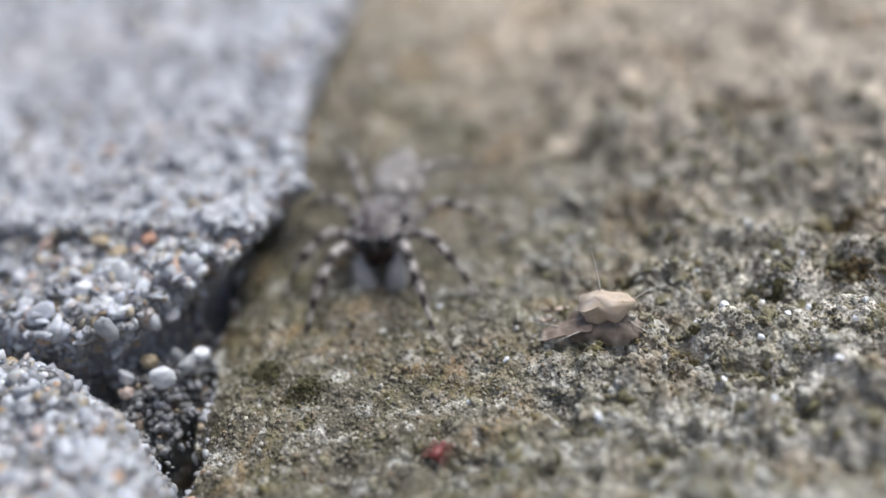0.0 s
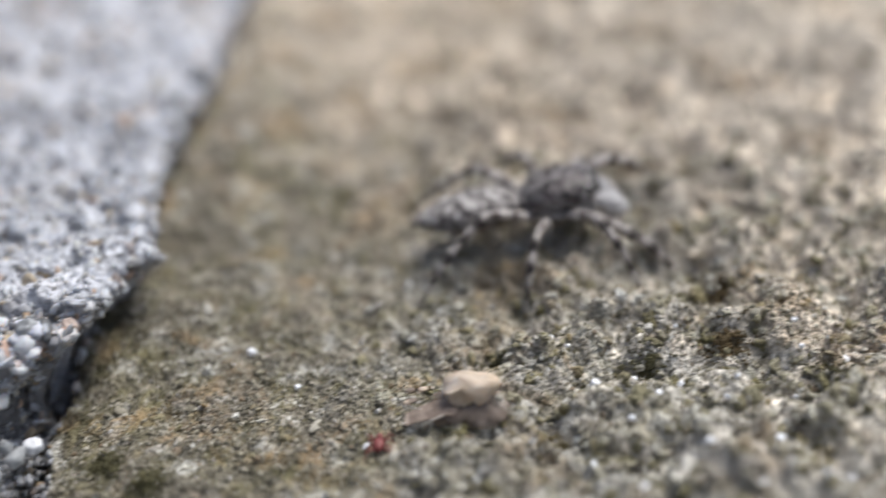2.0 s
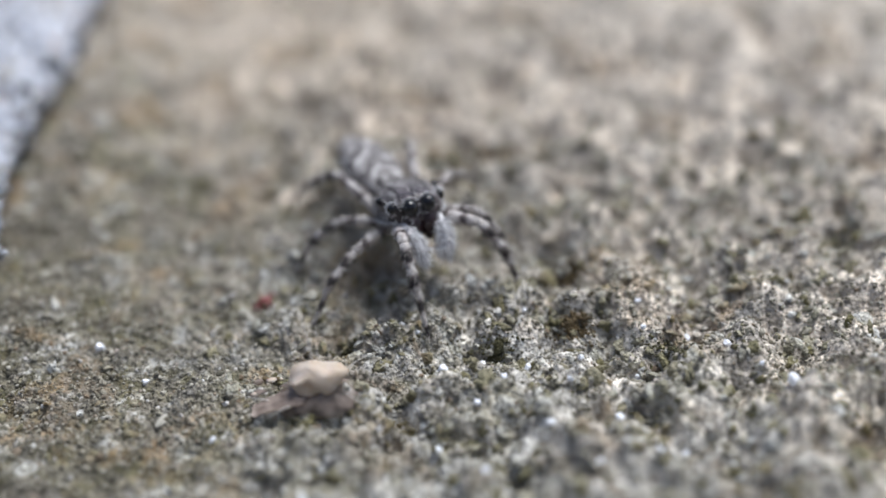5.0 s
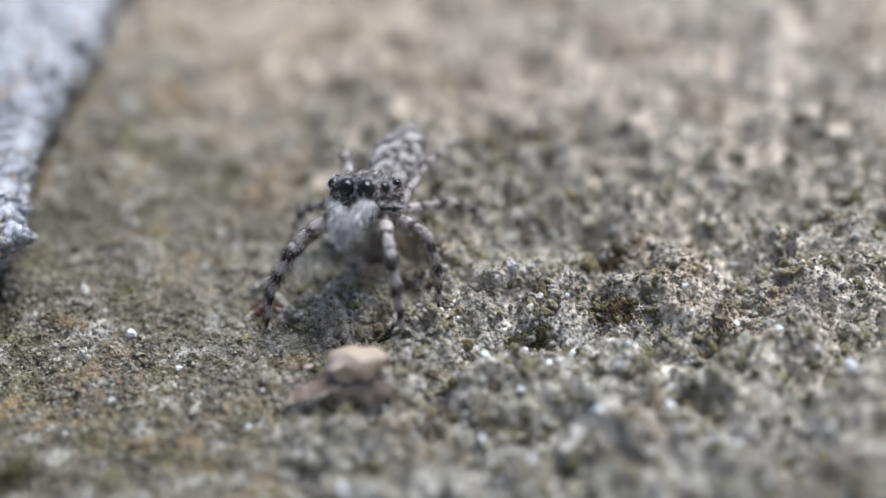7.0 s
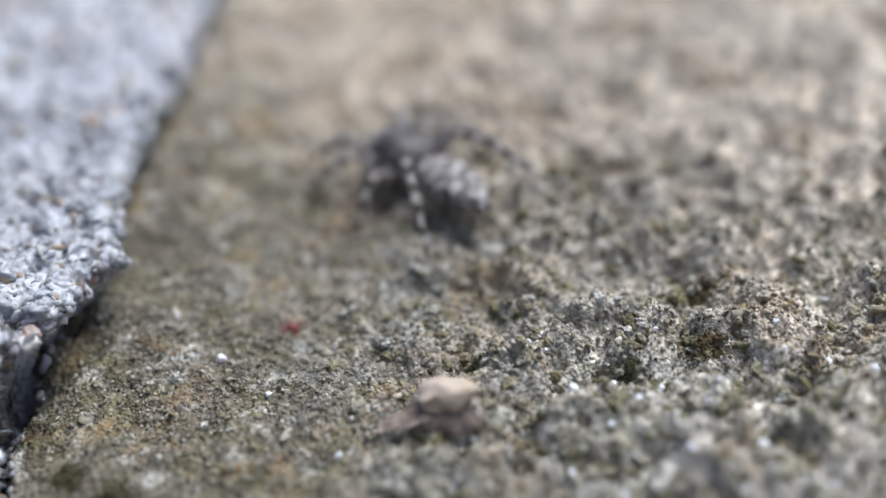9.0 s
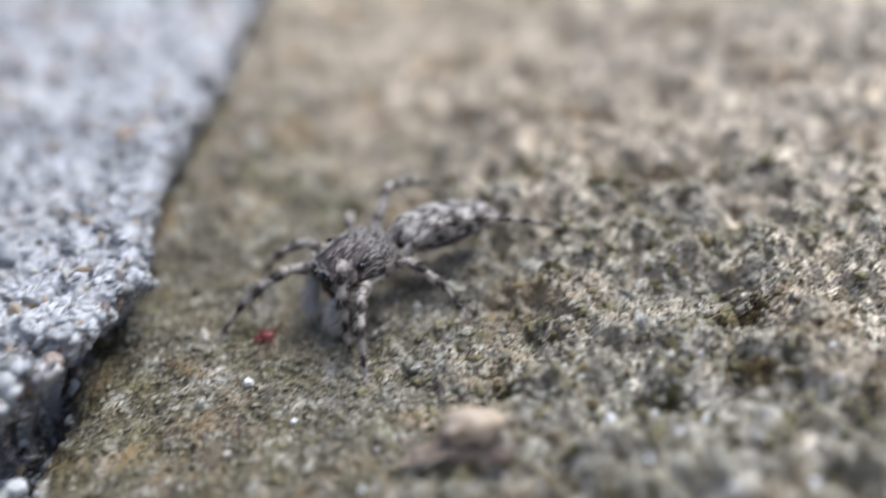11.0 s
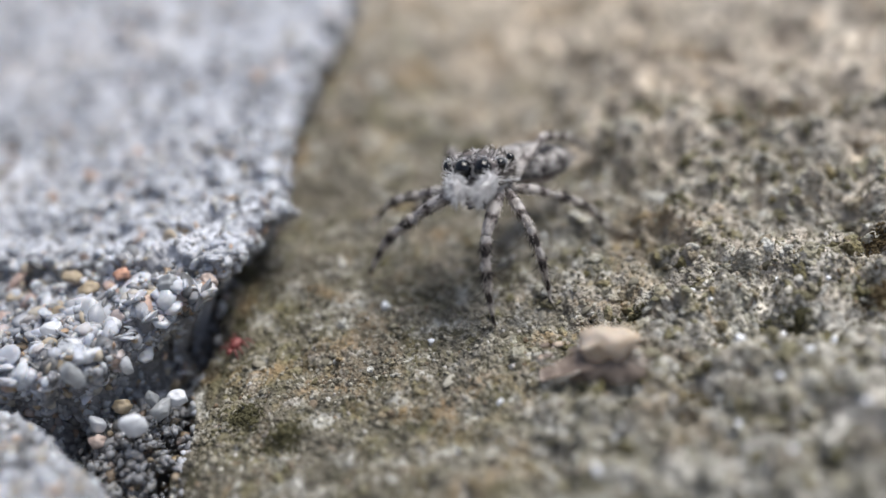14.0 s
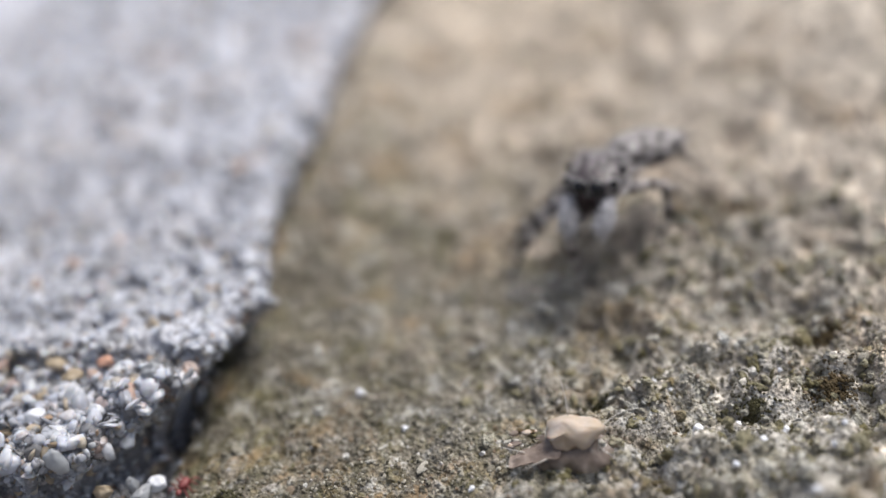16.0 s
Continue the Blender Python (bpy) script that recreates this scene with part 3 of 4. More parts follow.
sand = scatter("embedded_sand", p, sizes_for(len(p), 0.12, 0.5, 0.75, 1.8), rng, MAT_SAND, 4, 7, 10, 0.5, 0.10)
tagged(sand, "grey sand grains set in the concrete lump", "sand", kind="stuff")
# grains on the steep broken sides; the block's have dirt and shade in their colour
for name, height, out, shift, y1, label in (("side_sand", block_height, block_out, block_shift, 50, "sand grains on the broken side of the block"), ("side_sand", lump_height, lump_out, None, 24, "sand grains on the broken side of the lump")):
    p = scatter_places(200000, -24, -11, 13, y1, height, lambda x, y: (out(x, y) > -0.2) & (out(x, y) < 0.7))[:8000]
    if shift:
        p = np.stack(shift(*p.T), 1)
    sand = scatter(name, p, sizes_for(len(p), 0.10, 0.36, 0.8, 2.2), rng, MAT_DIRTY_SHADED if shift else MAT_SAND, 4, 6, 16, 1.0, 0.14)
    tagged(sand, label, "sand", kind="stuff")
# rubble where block, lump and slab meet, darkened by dust and painted shade
x, y = rng.normal(-18.0, 0.95, 1900), rng.normal(22.9, 1.5, 1900)
p = np.stack([x, y, 0.7 - 0.35 * np.hypot(x + 18.0, (y - 23.2)) ** 1.3 + rng.uniform(-0.7, 0.1, 1900)], 1)
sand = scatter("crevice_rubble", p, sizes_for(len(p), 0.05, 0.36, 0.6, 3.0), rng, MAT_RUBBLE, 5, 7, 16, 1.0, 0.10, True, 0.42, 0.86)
tagged(sand, "loose dusty sand heaped in the corner of the crevice, shade put into its colour", "sand", kind="stuff")
# grit down in the gap, its shade painted in along with the dirt
p = scatter_places(3200, -20, -14.2, 14, 60, slab_height, lambda x, y: x < slab_edge(y) + 0.3)
sand = scatter("crevice_grit", p, sizes_for(len(p), 0.10, 0.4, 0.8, 2.0), rng, MAT_DIRTY_SHADED, 4, 6, 10, 1.0, 0.12)
tagged(sand, "dusty sand in the crevice between slab and concrete, shade put into its colour", "sand", kind="stuff")


# ---- hero grains that can be told apart ----
def grain_thing(name, label, x, y, z, size, mat, seed, turn=0.0, tilt=0.0):
    r = np.random.default_rng(seed)
    v, f = pebble(14, 20, r, 0.0, 0.66, 0.94)
    v = v * (1 + (0.08 if mat is MAT_QUARTZ else 0.22) * grad_noise(v[:, 0] * 1.6 + seed * 3, v[:, 1] * 1.6 + v[:, 2] * 1.3, seed))[:, None]
    v = v * np.array(size)
    ob = new(name, mesh_from(name, v, f, [mat]))
    ob.matrix_basis = pose(x * MM, y * MM, z * MM, tilt, 0, turn)
    return tagged(ob, label, "sand grain", "sand grains on the concrete")


for row in (
    ("milky white quartz grain lying in the crevice", -16.95, 22.75, 1.35, (0.56, 0.36, 0.60), MAT_QUARTZ, 1, 25),
    ("bright orange grain on the concrete edge", -18.87, 28.36, 4.1, (0.42, 0.30, 0.24), MAT_ORANGE, 2, 0),
    ("pinkish round grain at the lip of the crevice", -15.22, 28.45, 3.5, (0.38, 0.36, 0.38), MAT_PINK, 3, 0),
    ("clear grey oval grain standing at the concrete edge", -16.43, 27.57, 4.0, (0.50, 0.34, 0.62), MAT_GREY, 4, 40),
    ("tan oval grain on the concrete edge", -21.2, 28.3, 4.05, (0.60, 0.36, 0.28), MAT_TAN, 5, -10),
    ("pale tan grain on the concrete edge", -20.2, 27.7, 3.95, (0.45, 0.34, 0.28), MAT_TAN, 6, 30),
    ("brown grain on the concrete edge", -17.45, 27.25, 3.75, (0.52, 0.40, 0.32), MAT_TAN, 7, 15),
    ("large grey oval grain hanging on the concrete front", -18.8, 23.3, 3.5, (0.46, 0.36, 0.62), MAT_GREY, 8, 0),
    ("white oval grain on the concrete front", -19.7, 24.8, 3.55, (0.55, 0.40, 0.34), MAT_QUARTZ, 9, 0),
    ("white oval grain on the concrete front", -17.75, 24.8, 2.5, (0.32, 0.30, 0.50), MAT_QUARTZ, 10, 0),
    ("yellowish tan grain lying in the crevice", -18.17, 24.0, 1.1, (0.42, 0.32, 0.36), MAT_TAN, 11, 0),
    ("pale angular grain lying in the crevice", -16.5, 24.0, 0.9, (0.52, 0.36, 0.36), MAT_GREY, 12, 60),
    ("white flat grain lying in the crevice", -16.2, 24.75, 0.7, (0.46, 0.30, 0.40), MAT_QUARTZ, 14, 20),
    ("milky grey grain lying in the crevice", -18.9, 23.15, 1.0, (0.42, 0.3, 0.4), MAT_QUARTZ, 15, -20),
    ("pinkish grain lying in the crevice", -18.7, 22.55, 0.7, (0.36, 0.3, 0.3), MAT_PINK, 16, 0),
    ("clear grey grain lying in the crevice", -17.15, 24.55, 0.8, (0.3, 0.26, 0.42), MAT_GREY, 17, 0),
    ("white oval grain on the concrete front", -20.9, 25.6, 3.7, (0.5, 0.36, 0.34), MAT_QUARTZ, 18, 25),
    ("white oval grain on the concrete front", -18.4, 26.0, 3.55, (0.42, 0.34, 0.34), MAT_QUARTZ, 19, -30),
    ("large dull reddish stone in the farther concrete", -18.9, 59.8, 4.0, (1.6, 1.1, 0.6), MAT_PINK, 20, 10),
    ("yellow grain on the concrete top", -17.1, 30.95, 4.3, (0.30, 0.26, 0.24), MAT_TAN, 13, 0),
):
    label, x, y, z, size, mat, seed, turn = row
    grain_thing("sand_grain", label, x, y, z, size, mat, seed, turn)


# ---- moss, crystals and crumbs on the slab ----
def moss_patch(x, y, radius, mat, label, seed):
    r = np.random.default_rng(seed)
    n = int(520 * radius ** 1.3) + 80
    a, d = r.uniform(0, 2 * np.pi, n), radius * np.abs(r.normal(0, 0.48, n))
    px, py = x + d * np.cos(a) * 1.2, y + d * np.sin(a)
    lift = 0.16 * radius * np.exp(-(d / radius) ** 2 * 2) * r.random(n)
    p = np.stack([px, py, slab_height(px, py) + lift], 1)
    size = r.uniform(0.03, 0.085, (n, 1)) * r.uniform(0.5, 1.5, (n, 3))
    return tagged(scatter("moss_patch", p, size, r, mat, 4, 6, 6, 1.0, 0.2), label, "moss", "moss patches on the slab")


moss_patch(1.1, 29.8, 0.65, MAT_MOSS, "small dark olive moss tuft on the slab", 1)
moss_patch(10.3, 30.6, 1.1, MAT_RUST, "brown dried moss patch in a hollow of the slab", 2)
moss_patch(10.5, 34.0, 0.9, MAT_RUST, "brown dried moss patch on the slab", 3)
moss_patch(5.2, 41.2, 1.2, MAT_MOSS, "dark green moss in a pit of the slab", 4)
moss_patch(2.7, 36.0, 0.8, MAT_MOSS, "dark green moss in a pit of the slab", 5)
moss_patch(-13.2, 24.2, 0.8, MAT_MOSS, "dark green moss along the slab's edge", 6)
moss_patch(-11.3, 23.4, 0.8, MAT_MOSS, "dark green moss along the slab's edge", 7)
moss_patch(14.2, 29.0, 1.0, MAT_MOSS, "dark olive moss patch on the slab", 8)
moss_patch(-15.2, 69.0, 1.7, MAT_MOSS, "dark moss tuft far along the crevice", 10)
moss_patch(7.2, 29.5, 0.7, MAT_MOSS, "dark olive moss patch on the slab", 9)


def crystal(x, y, r, seed, label="tiny glassy white crystal on the slab, its glint put into the colour"):
    g = np.random.default_rng(seed)
    v, f = pebble(5, 7, g, 0.12)
    ob = new("crystal", mesh_from("crystal", v * r * g.uniform(0.8, 1.2, 3), f, [MAT_CRYSTAL], False))
    ob.matrix_basis = pose(x * MM, y * MM, (float(slab_height(x, y)) + r * 0.6) * MM, g.uniform(0, 60), 0, g.uniform(0, 360))
    return tagged(ob, label, "crystal", "crystals on the slab")


for k, (x, y, r) in enumerate(((-9.0, 30.35, 0.17), (9.0, 24.9, 0.19), (4.9, 24.6, 0.15), (18.1, 26.9, 0.20), (4.05, 27.4, 0.17), (5.1, 28.1, 0.17), (11.6, 25.7, 0.16), (14.9, 30.4, 0.12), (-6.7, 28.4, 0.13), (0.4, 21.9, 0.14), (6.4, 26.3, 0.12), (7.9, 28.6, 0.11), (9.9, 27.3, 0.13), (12.6, 28.2, 0.12), (13.7, 24.1, 0.15), (10.6, 23.2, 0.15), (6.6, 23.1, 0.13), (16.2, 29.2, 0.13), (3.4, 30.6, 0.10), (8.4, 31.4, 0.10), (-3.4, 25.2, 0.11), (-4.6, 23.1, 0.12))):
    crystal(x, y, 1.45 * r, 40 + k)
# further crystals strewn at random as painted glints
glints = np.random.default_rng(71)
for k in range(16):
    crystal(glints.uniform(3.5, 19), glints.uniform(22, 32), glints.uniform(0.10, 0.19), 90 + k)


# ---- husk: a withered insect scrap on the slab ----
def build_husk():
    r = np.random.default_rng(5)
    husk = new("husk")
    x, y = 0.5, 27.1
    husk.matrix_basis = pose(x * MM, y * MM, (float(slab_height(x, y)) + 0.05) * MM)
    tagged(husk, "withered pale tan insect husk with a crumpled brown film", "insect husk")

    def crumple(v, amount, size, seed):
        return v + amount * np.stack([grad_noise(v[:, 0] / size + k * 9, v[:, 1] / size + v[:, 2] / size * 1.1, seed + k) for k in range(3)], 1)

    # plump dry shell, dented at one end
    spine = [(-1.02, 0.02, 0.62), (-0.98, 0.02, 0.66), (-0.72, 0.02, 0.78), (-0.3, 0.02, 0.88), (0.15, 0, 0.92), (0.55, -0.03, 0.90), (0.85, -0.05, 0.84), (0.93, -0.05, 0.80)]
    v, f = tube(spine, (0.1, 0.40, 0.58, 0.66, 0.65, 0.57, 0.44, 0.1), 22, 0.85)
    part("shell", mesh_from("shell", crumple(v, 0.26, 0.6, 1), f, [MAT_HUSK]), husk, "pale tan dry shell")
    # low brown mound of torn film under and round the shell
    rings, n = [], 40
    for k, (rad, z) in enumerate(((1.0, -0.25), (0.97, 0.05), (0.86, 0.22), (0.68, 0.40), (0.45, 0.55), (0.2, 0.62))):
        a = np.linspace(0, 2 * np.pi, n, endpoint=False)
        wob = 1 + 0.20 * grad_noise(np.cos(a) * 2.2 + 5, np.sin(a) * 2.2 + k * 0.15, 33)
        rings.append(np.stack([0.0 + 1.75 * rad * wob * np.cos(a), -0.18 + 0.95 * rad * wob * np.sin(a), np.full(n, z)], 1))
    v = np.concatenate(rings + [np.array([[0.0, -0.18, 0.64]])])
    f = []
    for i in range(len(rings) - 1):
        for k in range(n):
            p, q = i * n + k, i * n + (k + 1) % n
            f += [(p, q, q + n), (p, q + n, p + n)]
    f += [(5 * n + k, 5 * n + (k + 1) % n, 6 * n) for k in range(n)]
    part("base", mesh_from("base", crumple(v, 0.16, 0.4, 10), np.array(f), [MAT_WING]), husk, "torn brown underside")
    # crumpled film to one side: a thin closed sheet
    u, w = np.meshgrid(np.linspace(0, 1, 14), np.linspace(-1, 1, 9))
    fx = -0.5 - 2.0 * u
    fy = -0.35 + 0.6 * w * (1 - 0.45 * u) - 0.5 * u
    fz = 0.48 - 0.36 * u + 0.10 * np.cos(w * 1.6) + 0.12 * grad_noise(u * 6, w * 3, 3)
    top = np.stack([fx.ravel(), fy.ravel(), fz.ravel()], 1)
    n = len(top)
    i = (np.arange(8)[:, None] * 14 + np.arange(13)[None]).ravel()
    q = np.stack([i, i + 1, i + 15, i + 14], 1)
    tri = np.concatenate([q[:, (0, 1, 2)], q[:, (0, 2, 3)]])
    rim = list(range(14)) + [14 * k + 13 for k in range(1, 9)] + [8 * 14 + k for k in range(12, -1, -1)] + [14 * k for k in range(7, 0, -1)]
    sides = []
    for a, b in zip(rim, rim[1:] + rim[:1]):
        sides += [(a, b, b + n), (a, b + n, a + n)]
    f = np.concatenate([tri, tri[:, ::-1] + n, np.array(sides)])
    part("film", mesh_from("film", np.concatenate([top, top - (0, 0, 0.05)]), f, [MAT_WING]), husk, "crumpled brown translucent film")
    # stray hairs
    for a, b, c in (((-0.2, 0.3, 1.4), (-0.25, 0.8, 2.0), (-0.55, 1.3, 2.9)), ((1.0, 0.2, 0.9), (1.6, 0.8, 1.2), (2.4, 1.1, 1.0)), ((0.9, -0.4, 0.5), (1.5, -0.9, 0.4), (2.0, -1.1, 0.1)), ((-1.9, -0.6, 0.35), (-2.5, -0.4, 0.3), (-3.3, 0.0, 0.15)), ((-0.9, -0.9, 0.4), (-1.4, -1.3, 0.5), (-2.0, -1.4, 0.2))):
        t = np.linspace(0, 1, 9)[:, None]
        curve = (1 - t) ** 2 * np.array(a) + 2 * t * (1 - t) * np.array(b) + t * t * np.array(c)
        v, f = tube(curve, np.linspace(0.028, 0.012, 9), 6)
        part("hair", mesh_from("hair", v, f, [MAT_FIBRE]), husk)
    for k in range(14):
        v, f = pebble(5, 7, r, 0.1)
        size = r.uniform(0.08, 0.2)
        at = (r.uniform(-2.7, -1.0), r.uniform(-0.2, 0.8), size * 0.6 + 0.1)
        part("flake", mesh_from("flake", v * (size * 1.4, size, size * 0.5) + at, f, [(MAT_WING, MAT_HUSK, MAT_FIBRE, MAT_RUST)[k % 4]]), husk)
    return husk


build_husk()


# ---- red mite ----
def build_mite():
    mite = new("mite")
    tagged(mite, "tiny bright red mite with short legs crawling over the slab", "mite")
    v, f = ball(10, 14)
    v = v * (0.22, 0.32, 0.19) * (1 - 0.12 * v[:, 1:2]) + (0, 0, 0.24)
    part("body", mesh_from("body", v, f, [MAT_MITE]), mite)
    v, f = ball(7, 10)
    part("head", mesh_from("head", v * (0.13, 0.16, 0.1) + (0, 0.42, 0.2), f, [MAT_MITE]), mite)
    for side in (-1, 1):
        for y0, dy in ((0.25, 0.3), (0.1, 0.12), (-0.08, -0.12), (-0.22, -0.3)):
            v, f = tube([(side * 0.15, y0, 0.2), (side * 0.36, y0 + dy * 0.5, 0.34), (side * 0.55, y0 + dy, 0.0)], (0.045, 0.04, 0.02), 7)
            part("leg", mesh_from("leg", v, f, [MAT_MITE]), mite)
    return mite


mite = build_mite()


# ---- jumping spider: forward is +y ----
K = 1.09  # size of this spider


def loft(sections, around=28, power=2.4):
    """Rounded body from sections (y, half width, top, bottom)."""
    verts, faces = [], []
    for y, hw, top, low in sections:
        mid, hh = (top + low) / 2, (top - low) / 2
        for k in range(around):
            a = 2 * np.pi * k / around
            c, s = np.cos(a), np.sin(a)
            verts.append((hw * np.sign(c) * abs(c) ** (2 / power), y, mid + hh * np.sign(s) * abs(s) ** (2 / power)))
    n = len(sections)
    for i in range(n - 1):
        for k in range(around):
            a, b = i * around + k, i * around + (k + 1) % around
            faces += [(a, b + around, b), (a, a + around, b + around)]
    for row, flip in ((0, False), (n - 1, True)):
        y, hw, top, low = sections[row]
        verts.append((0, y, (top + low) / 2))
        c = len(verts) - 1
        for k in range(around):
            a, b = row * around + k, row * around + (k + 1) % around
            faces.append((c, b, a) if flip else (c, a, b))
    return np.array(verts), np.array(faces)


def resample(sections, n):
    s = np.array(sections, float)
    t = np.linspace(0, len(s) - 1, n)
    out = np.stack([np.interp(t, range(len(s)), s[:, k]) for k in range(s.shape[1])], 1)
    for _ in range(3):
        out[1:-1] = (out[:-2] + 2 * out[1:-1] + out[2:]) / 4
    return out


def hairy(v, f, n, r, flow, lift, low, high, width, keep=None):
    p, nor = on_surface(v, f, n, r)
    if keep is not None:
        sel = keep(p, nor)
        p, nor = p[sel], nor[sel]
    way = np.asarray(flow, float)[None] - nor * (nor @ np.asarray(flow, float))[:, None]
    way = way + nor * lift + r.normal(0, 0.22, p.shape)
    return spikes(p - nor * 0.01, way, r.uniform(low, high, len(p)), np.full(len(p), width), r)


def build_spider():
    r = np.random.default_rng(11)
    spider = new("jumping_spider")
    tagged(spider, "grey mottled jumping spider with banded legs and big black eyes", "spider")
    parts = {}

    # carapace, from the waist at the origin forward
    sec = [(-0.02, 0.28, 0.10, -0.25), (0.12, 0.62, 0.32, -0.42), (0.45, 1.02, 0.62, -0.52), (0.95, 1.26, 0.82, -0.55), (1.5, 1.31, 0.88, -0.55), (2.1, 1.25, 0.84, -0.54), (2.6, 1.16, 0.76, -0.50), (2.86, 1.06, 0.68, -0.44), (2.98, 0.92, 0.58, -0.34), (3.02, 0.55, 0.42, -0.2)]
    v, f = loft(resample(sec, 34) * K)
    v[:, 0] *= 0.94
    h1 = hairy(v, f, 2800, r, (0, -1, 0.1), 0.14, 0.16, 0.38, 0.017, lambda p, n: (p[:, 2] > -0.3 * K) & ((p[:, 1] < 1.9 * K) | ((n[:, 2] < 0.25) & (n[:, 1] < 0.6)) | (grad_noise(np.abs(p[:, 0]) * 1.6, p[:, 1] * 1.6, 77) > -0.22)))
    h2 = hairy(v, f, 200, r, (0, 1, 0.5), 0.8, 0.25, 0.55, 0.012, lambda p, n: (p[:, 1] > 2.75 * K) | ((n[:, 2] > 0.7) & (p[:, 1] < 1.6 * K)))
    vv, ff, ss = join((v, f, 0), (*h1, 1), (*h2, 1))
    cara = part("carapace", mesh_from("carapace", vv, ff, [MAT_CARAPACE, MAT_HAIR], True, ss), spider, "mottled dark grey carapace with white hairs")
    parts["carapace"] = cara
    # eyes: two large, two medium in front, small and medium pairs behind
    eye_v, eye_f = ball(14, 20)
    for side in (-1, 1):
        for name, x, y, z, rad in (("eye", 0.36, 2.96, 0.27, 0.335), ("eye", 0.94, 2.72, 0.37, 0.205), ("eye", 1.08, 2.32, 0.52, 0.07), ("eye", 1.12, 1.85, 0.54, 0.165)):
            part(name, mesh_from(name, eye_v * rad * K, eye_f, [MAT_EYE]), cara, "glossy black eye", pose(side * x * K * MM, y * K * MM, z * K * MM))
            # ring of pale hair round the front eyes
            if y > 2.5:
                a = r.uniform(0, 2 * np.pi, 90)
                face = np.array((side * 0.15 if x < 0.5 else side * 0.6, 1.0, 0.05))
                face /= np.linalg.norm(face)
                u = np.cross(face, (0, 0, 1.0))
                u /= np.linalg.norm(u)
                w = np.cross(u, face)
                out = np.cos(a)[:, None] * u + np.sin(a)[:, None] * w
                c = np.array((side * x, y, z)) * K
                p = c + out * rad * K * 1.0 - face * 0.02
                hv, hf = spikes(p, out * 0.9 + face * 0.45 + r.normal(0, 0.2, p.shape), r.uniform(0.10, 0.18, 90), np.full(90, 0.018), r)
                part("eye_fringe", mesh_from("eye_fringe", hv, hf, [MAT_WHITE_HAIR]), cara, "pale hair round the eye")
        # jaws
        v, f = tube([(side * 0.30, 2.62, -0.05), (side * 0.30, 2.76, -0.3), (side * 0.30, 2.78, -0.6), (side * 0.29, 2.72, -0.9), (side * 0.25, 2.62, -1.12)], (0.28, 0.34, 0.34, 0.29, 0.16), 14)
        part("chelicera", mesh_from("chelicera", v * K, f, [MAT_JAW]), cara, "dark glossy jaw")
        # pale stripe of hair along the side of the face
        t = r.random(220)
        p = np.stack([side * (1.24 - 0.35 * smooth(0.5, 1.0, t)), 1.1 + 1.75 * t, -0.27 + 0.1 * t], 1) * K
        hv, hf = spikes(p, np.stack([np.full(220, side * 0.5), np.full(220, 0.7), np.full(220, -0.1)], 1) + r.normal(0, 0.25, (220, 3)), r.uniform(0.12, 0.28, 220), np.full(220, 0.012), r)
        part("side_stripe", mesh_from("side_stripe", hv, hf, [MAT_WHITE_HAIR]), cara, "pale stripe of hair")
        # palp: hangs in front of the jaw, its end thick with white hair
        spine = np.array([(0, 0, 0), (side * 0.16, 0.46, -0.02), (side * 0.18, 0.78, -0.34), (side * 0.10, 0.88, -0.82), (side * 0.0, 0.90, -1.22), (side * -0.06, 0.86, -1.58)]) * K
        v, f = tube(spine, np.array((0.13, 0.15, 0.16, 0.23, 0.25, 0.09)) * K, 12)
        h = hairy(v, f, 600, r, (0, 0.2, -1), 1.0, 0.22, 0.50, 0.02, lambda p, n: (p[:, 2] < -0.12))
        vv, ff, ss = join((v, f, 0), (*h, 1))
        palp = part("pedipalp", mesh_from("pedipalp", vv, ff, [MAT_PALP, MAT_WHITE_HAIR], True, ss), cara, "feathery white-haired palp", pose(side * 0.62 * K * MM, 2.35 * K * MM, -0.42 * K * MM))
        parts["palp", side] = palp

    # underside that carries the legs
    v, f = loft(resample([(0.2, 0.3, -0.1, -0.5), (0.5, 0.75, -0.1, -0.85), (1.3, 0.85, -0.1, -0.95), (2.1, 0.7, -0.1, -0.9), (2.5, 0.35, -0.1, -0.6)], 14) * K, 18, 2.0)
    part("sternum", mesh_from("sternum", v, f, [MAT_PALP]), cara, "brownish underside")

    # abdomen, from the waist back
    sec = [(0.05, 0.16, 0.12, -0.15), (-0.15, 0.48, 0.42, -0.36), (-0.6, 0.84, 0.64, -0.58), (-1.3, 1.04, 0.74, -0.70), (-2.1, 1.08, 0.74, -0.72), (-2.9, 0.95, 0.66, -0.63), (-3.6, 0.66, 0.50, -0.46), (-4.05, 0.36, 0.32, -0.26), (-4.25, 0.12, 0.14, -0.08)]
    v, f = loft(resample(sec, 36) * K)
    h1 = hairy(v, f, 2400, r, (0, -1, 0), 0.2, 0.18, 0.42, 0.013, lambda p, n: n[:, 2] > -0.5)
    h2 = hairy(v, f, 160, r, (0, -0.5, 0.2), 0.9, 0.35, 0.6, 0.011, lambda p, n: n[:, 2] > 0.0)
    vv, ff, ss = join((v, f, 0), (*h1, 1), (*h2, 1))
    abd = part("abdomen", mesh_from("abdomen", vv, ff, [MAT_ABDOMEN, MAT_HAIR], True, ss), spider, "grey abdomen with dark chevrons and short hair")
    parts["abdomen"] = abd
    for side in (-1, 1):
        v, f = tube(np.array([(side * 0.1, -4.15, 0.0), (side * 0.14, -4.4, -0.02), (side * 0.16, -4.6, -0.05)]) * K, np.array((0.1, 0.09, 0.05)) * K, 8)
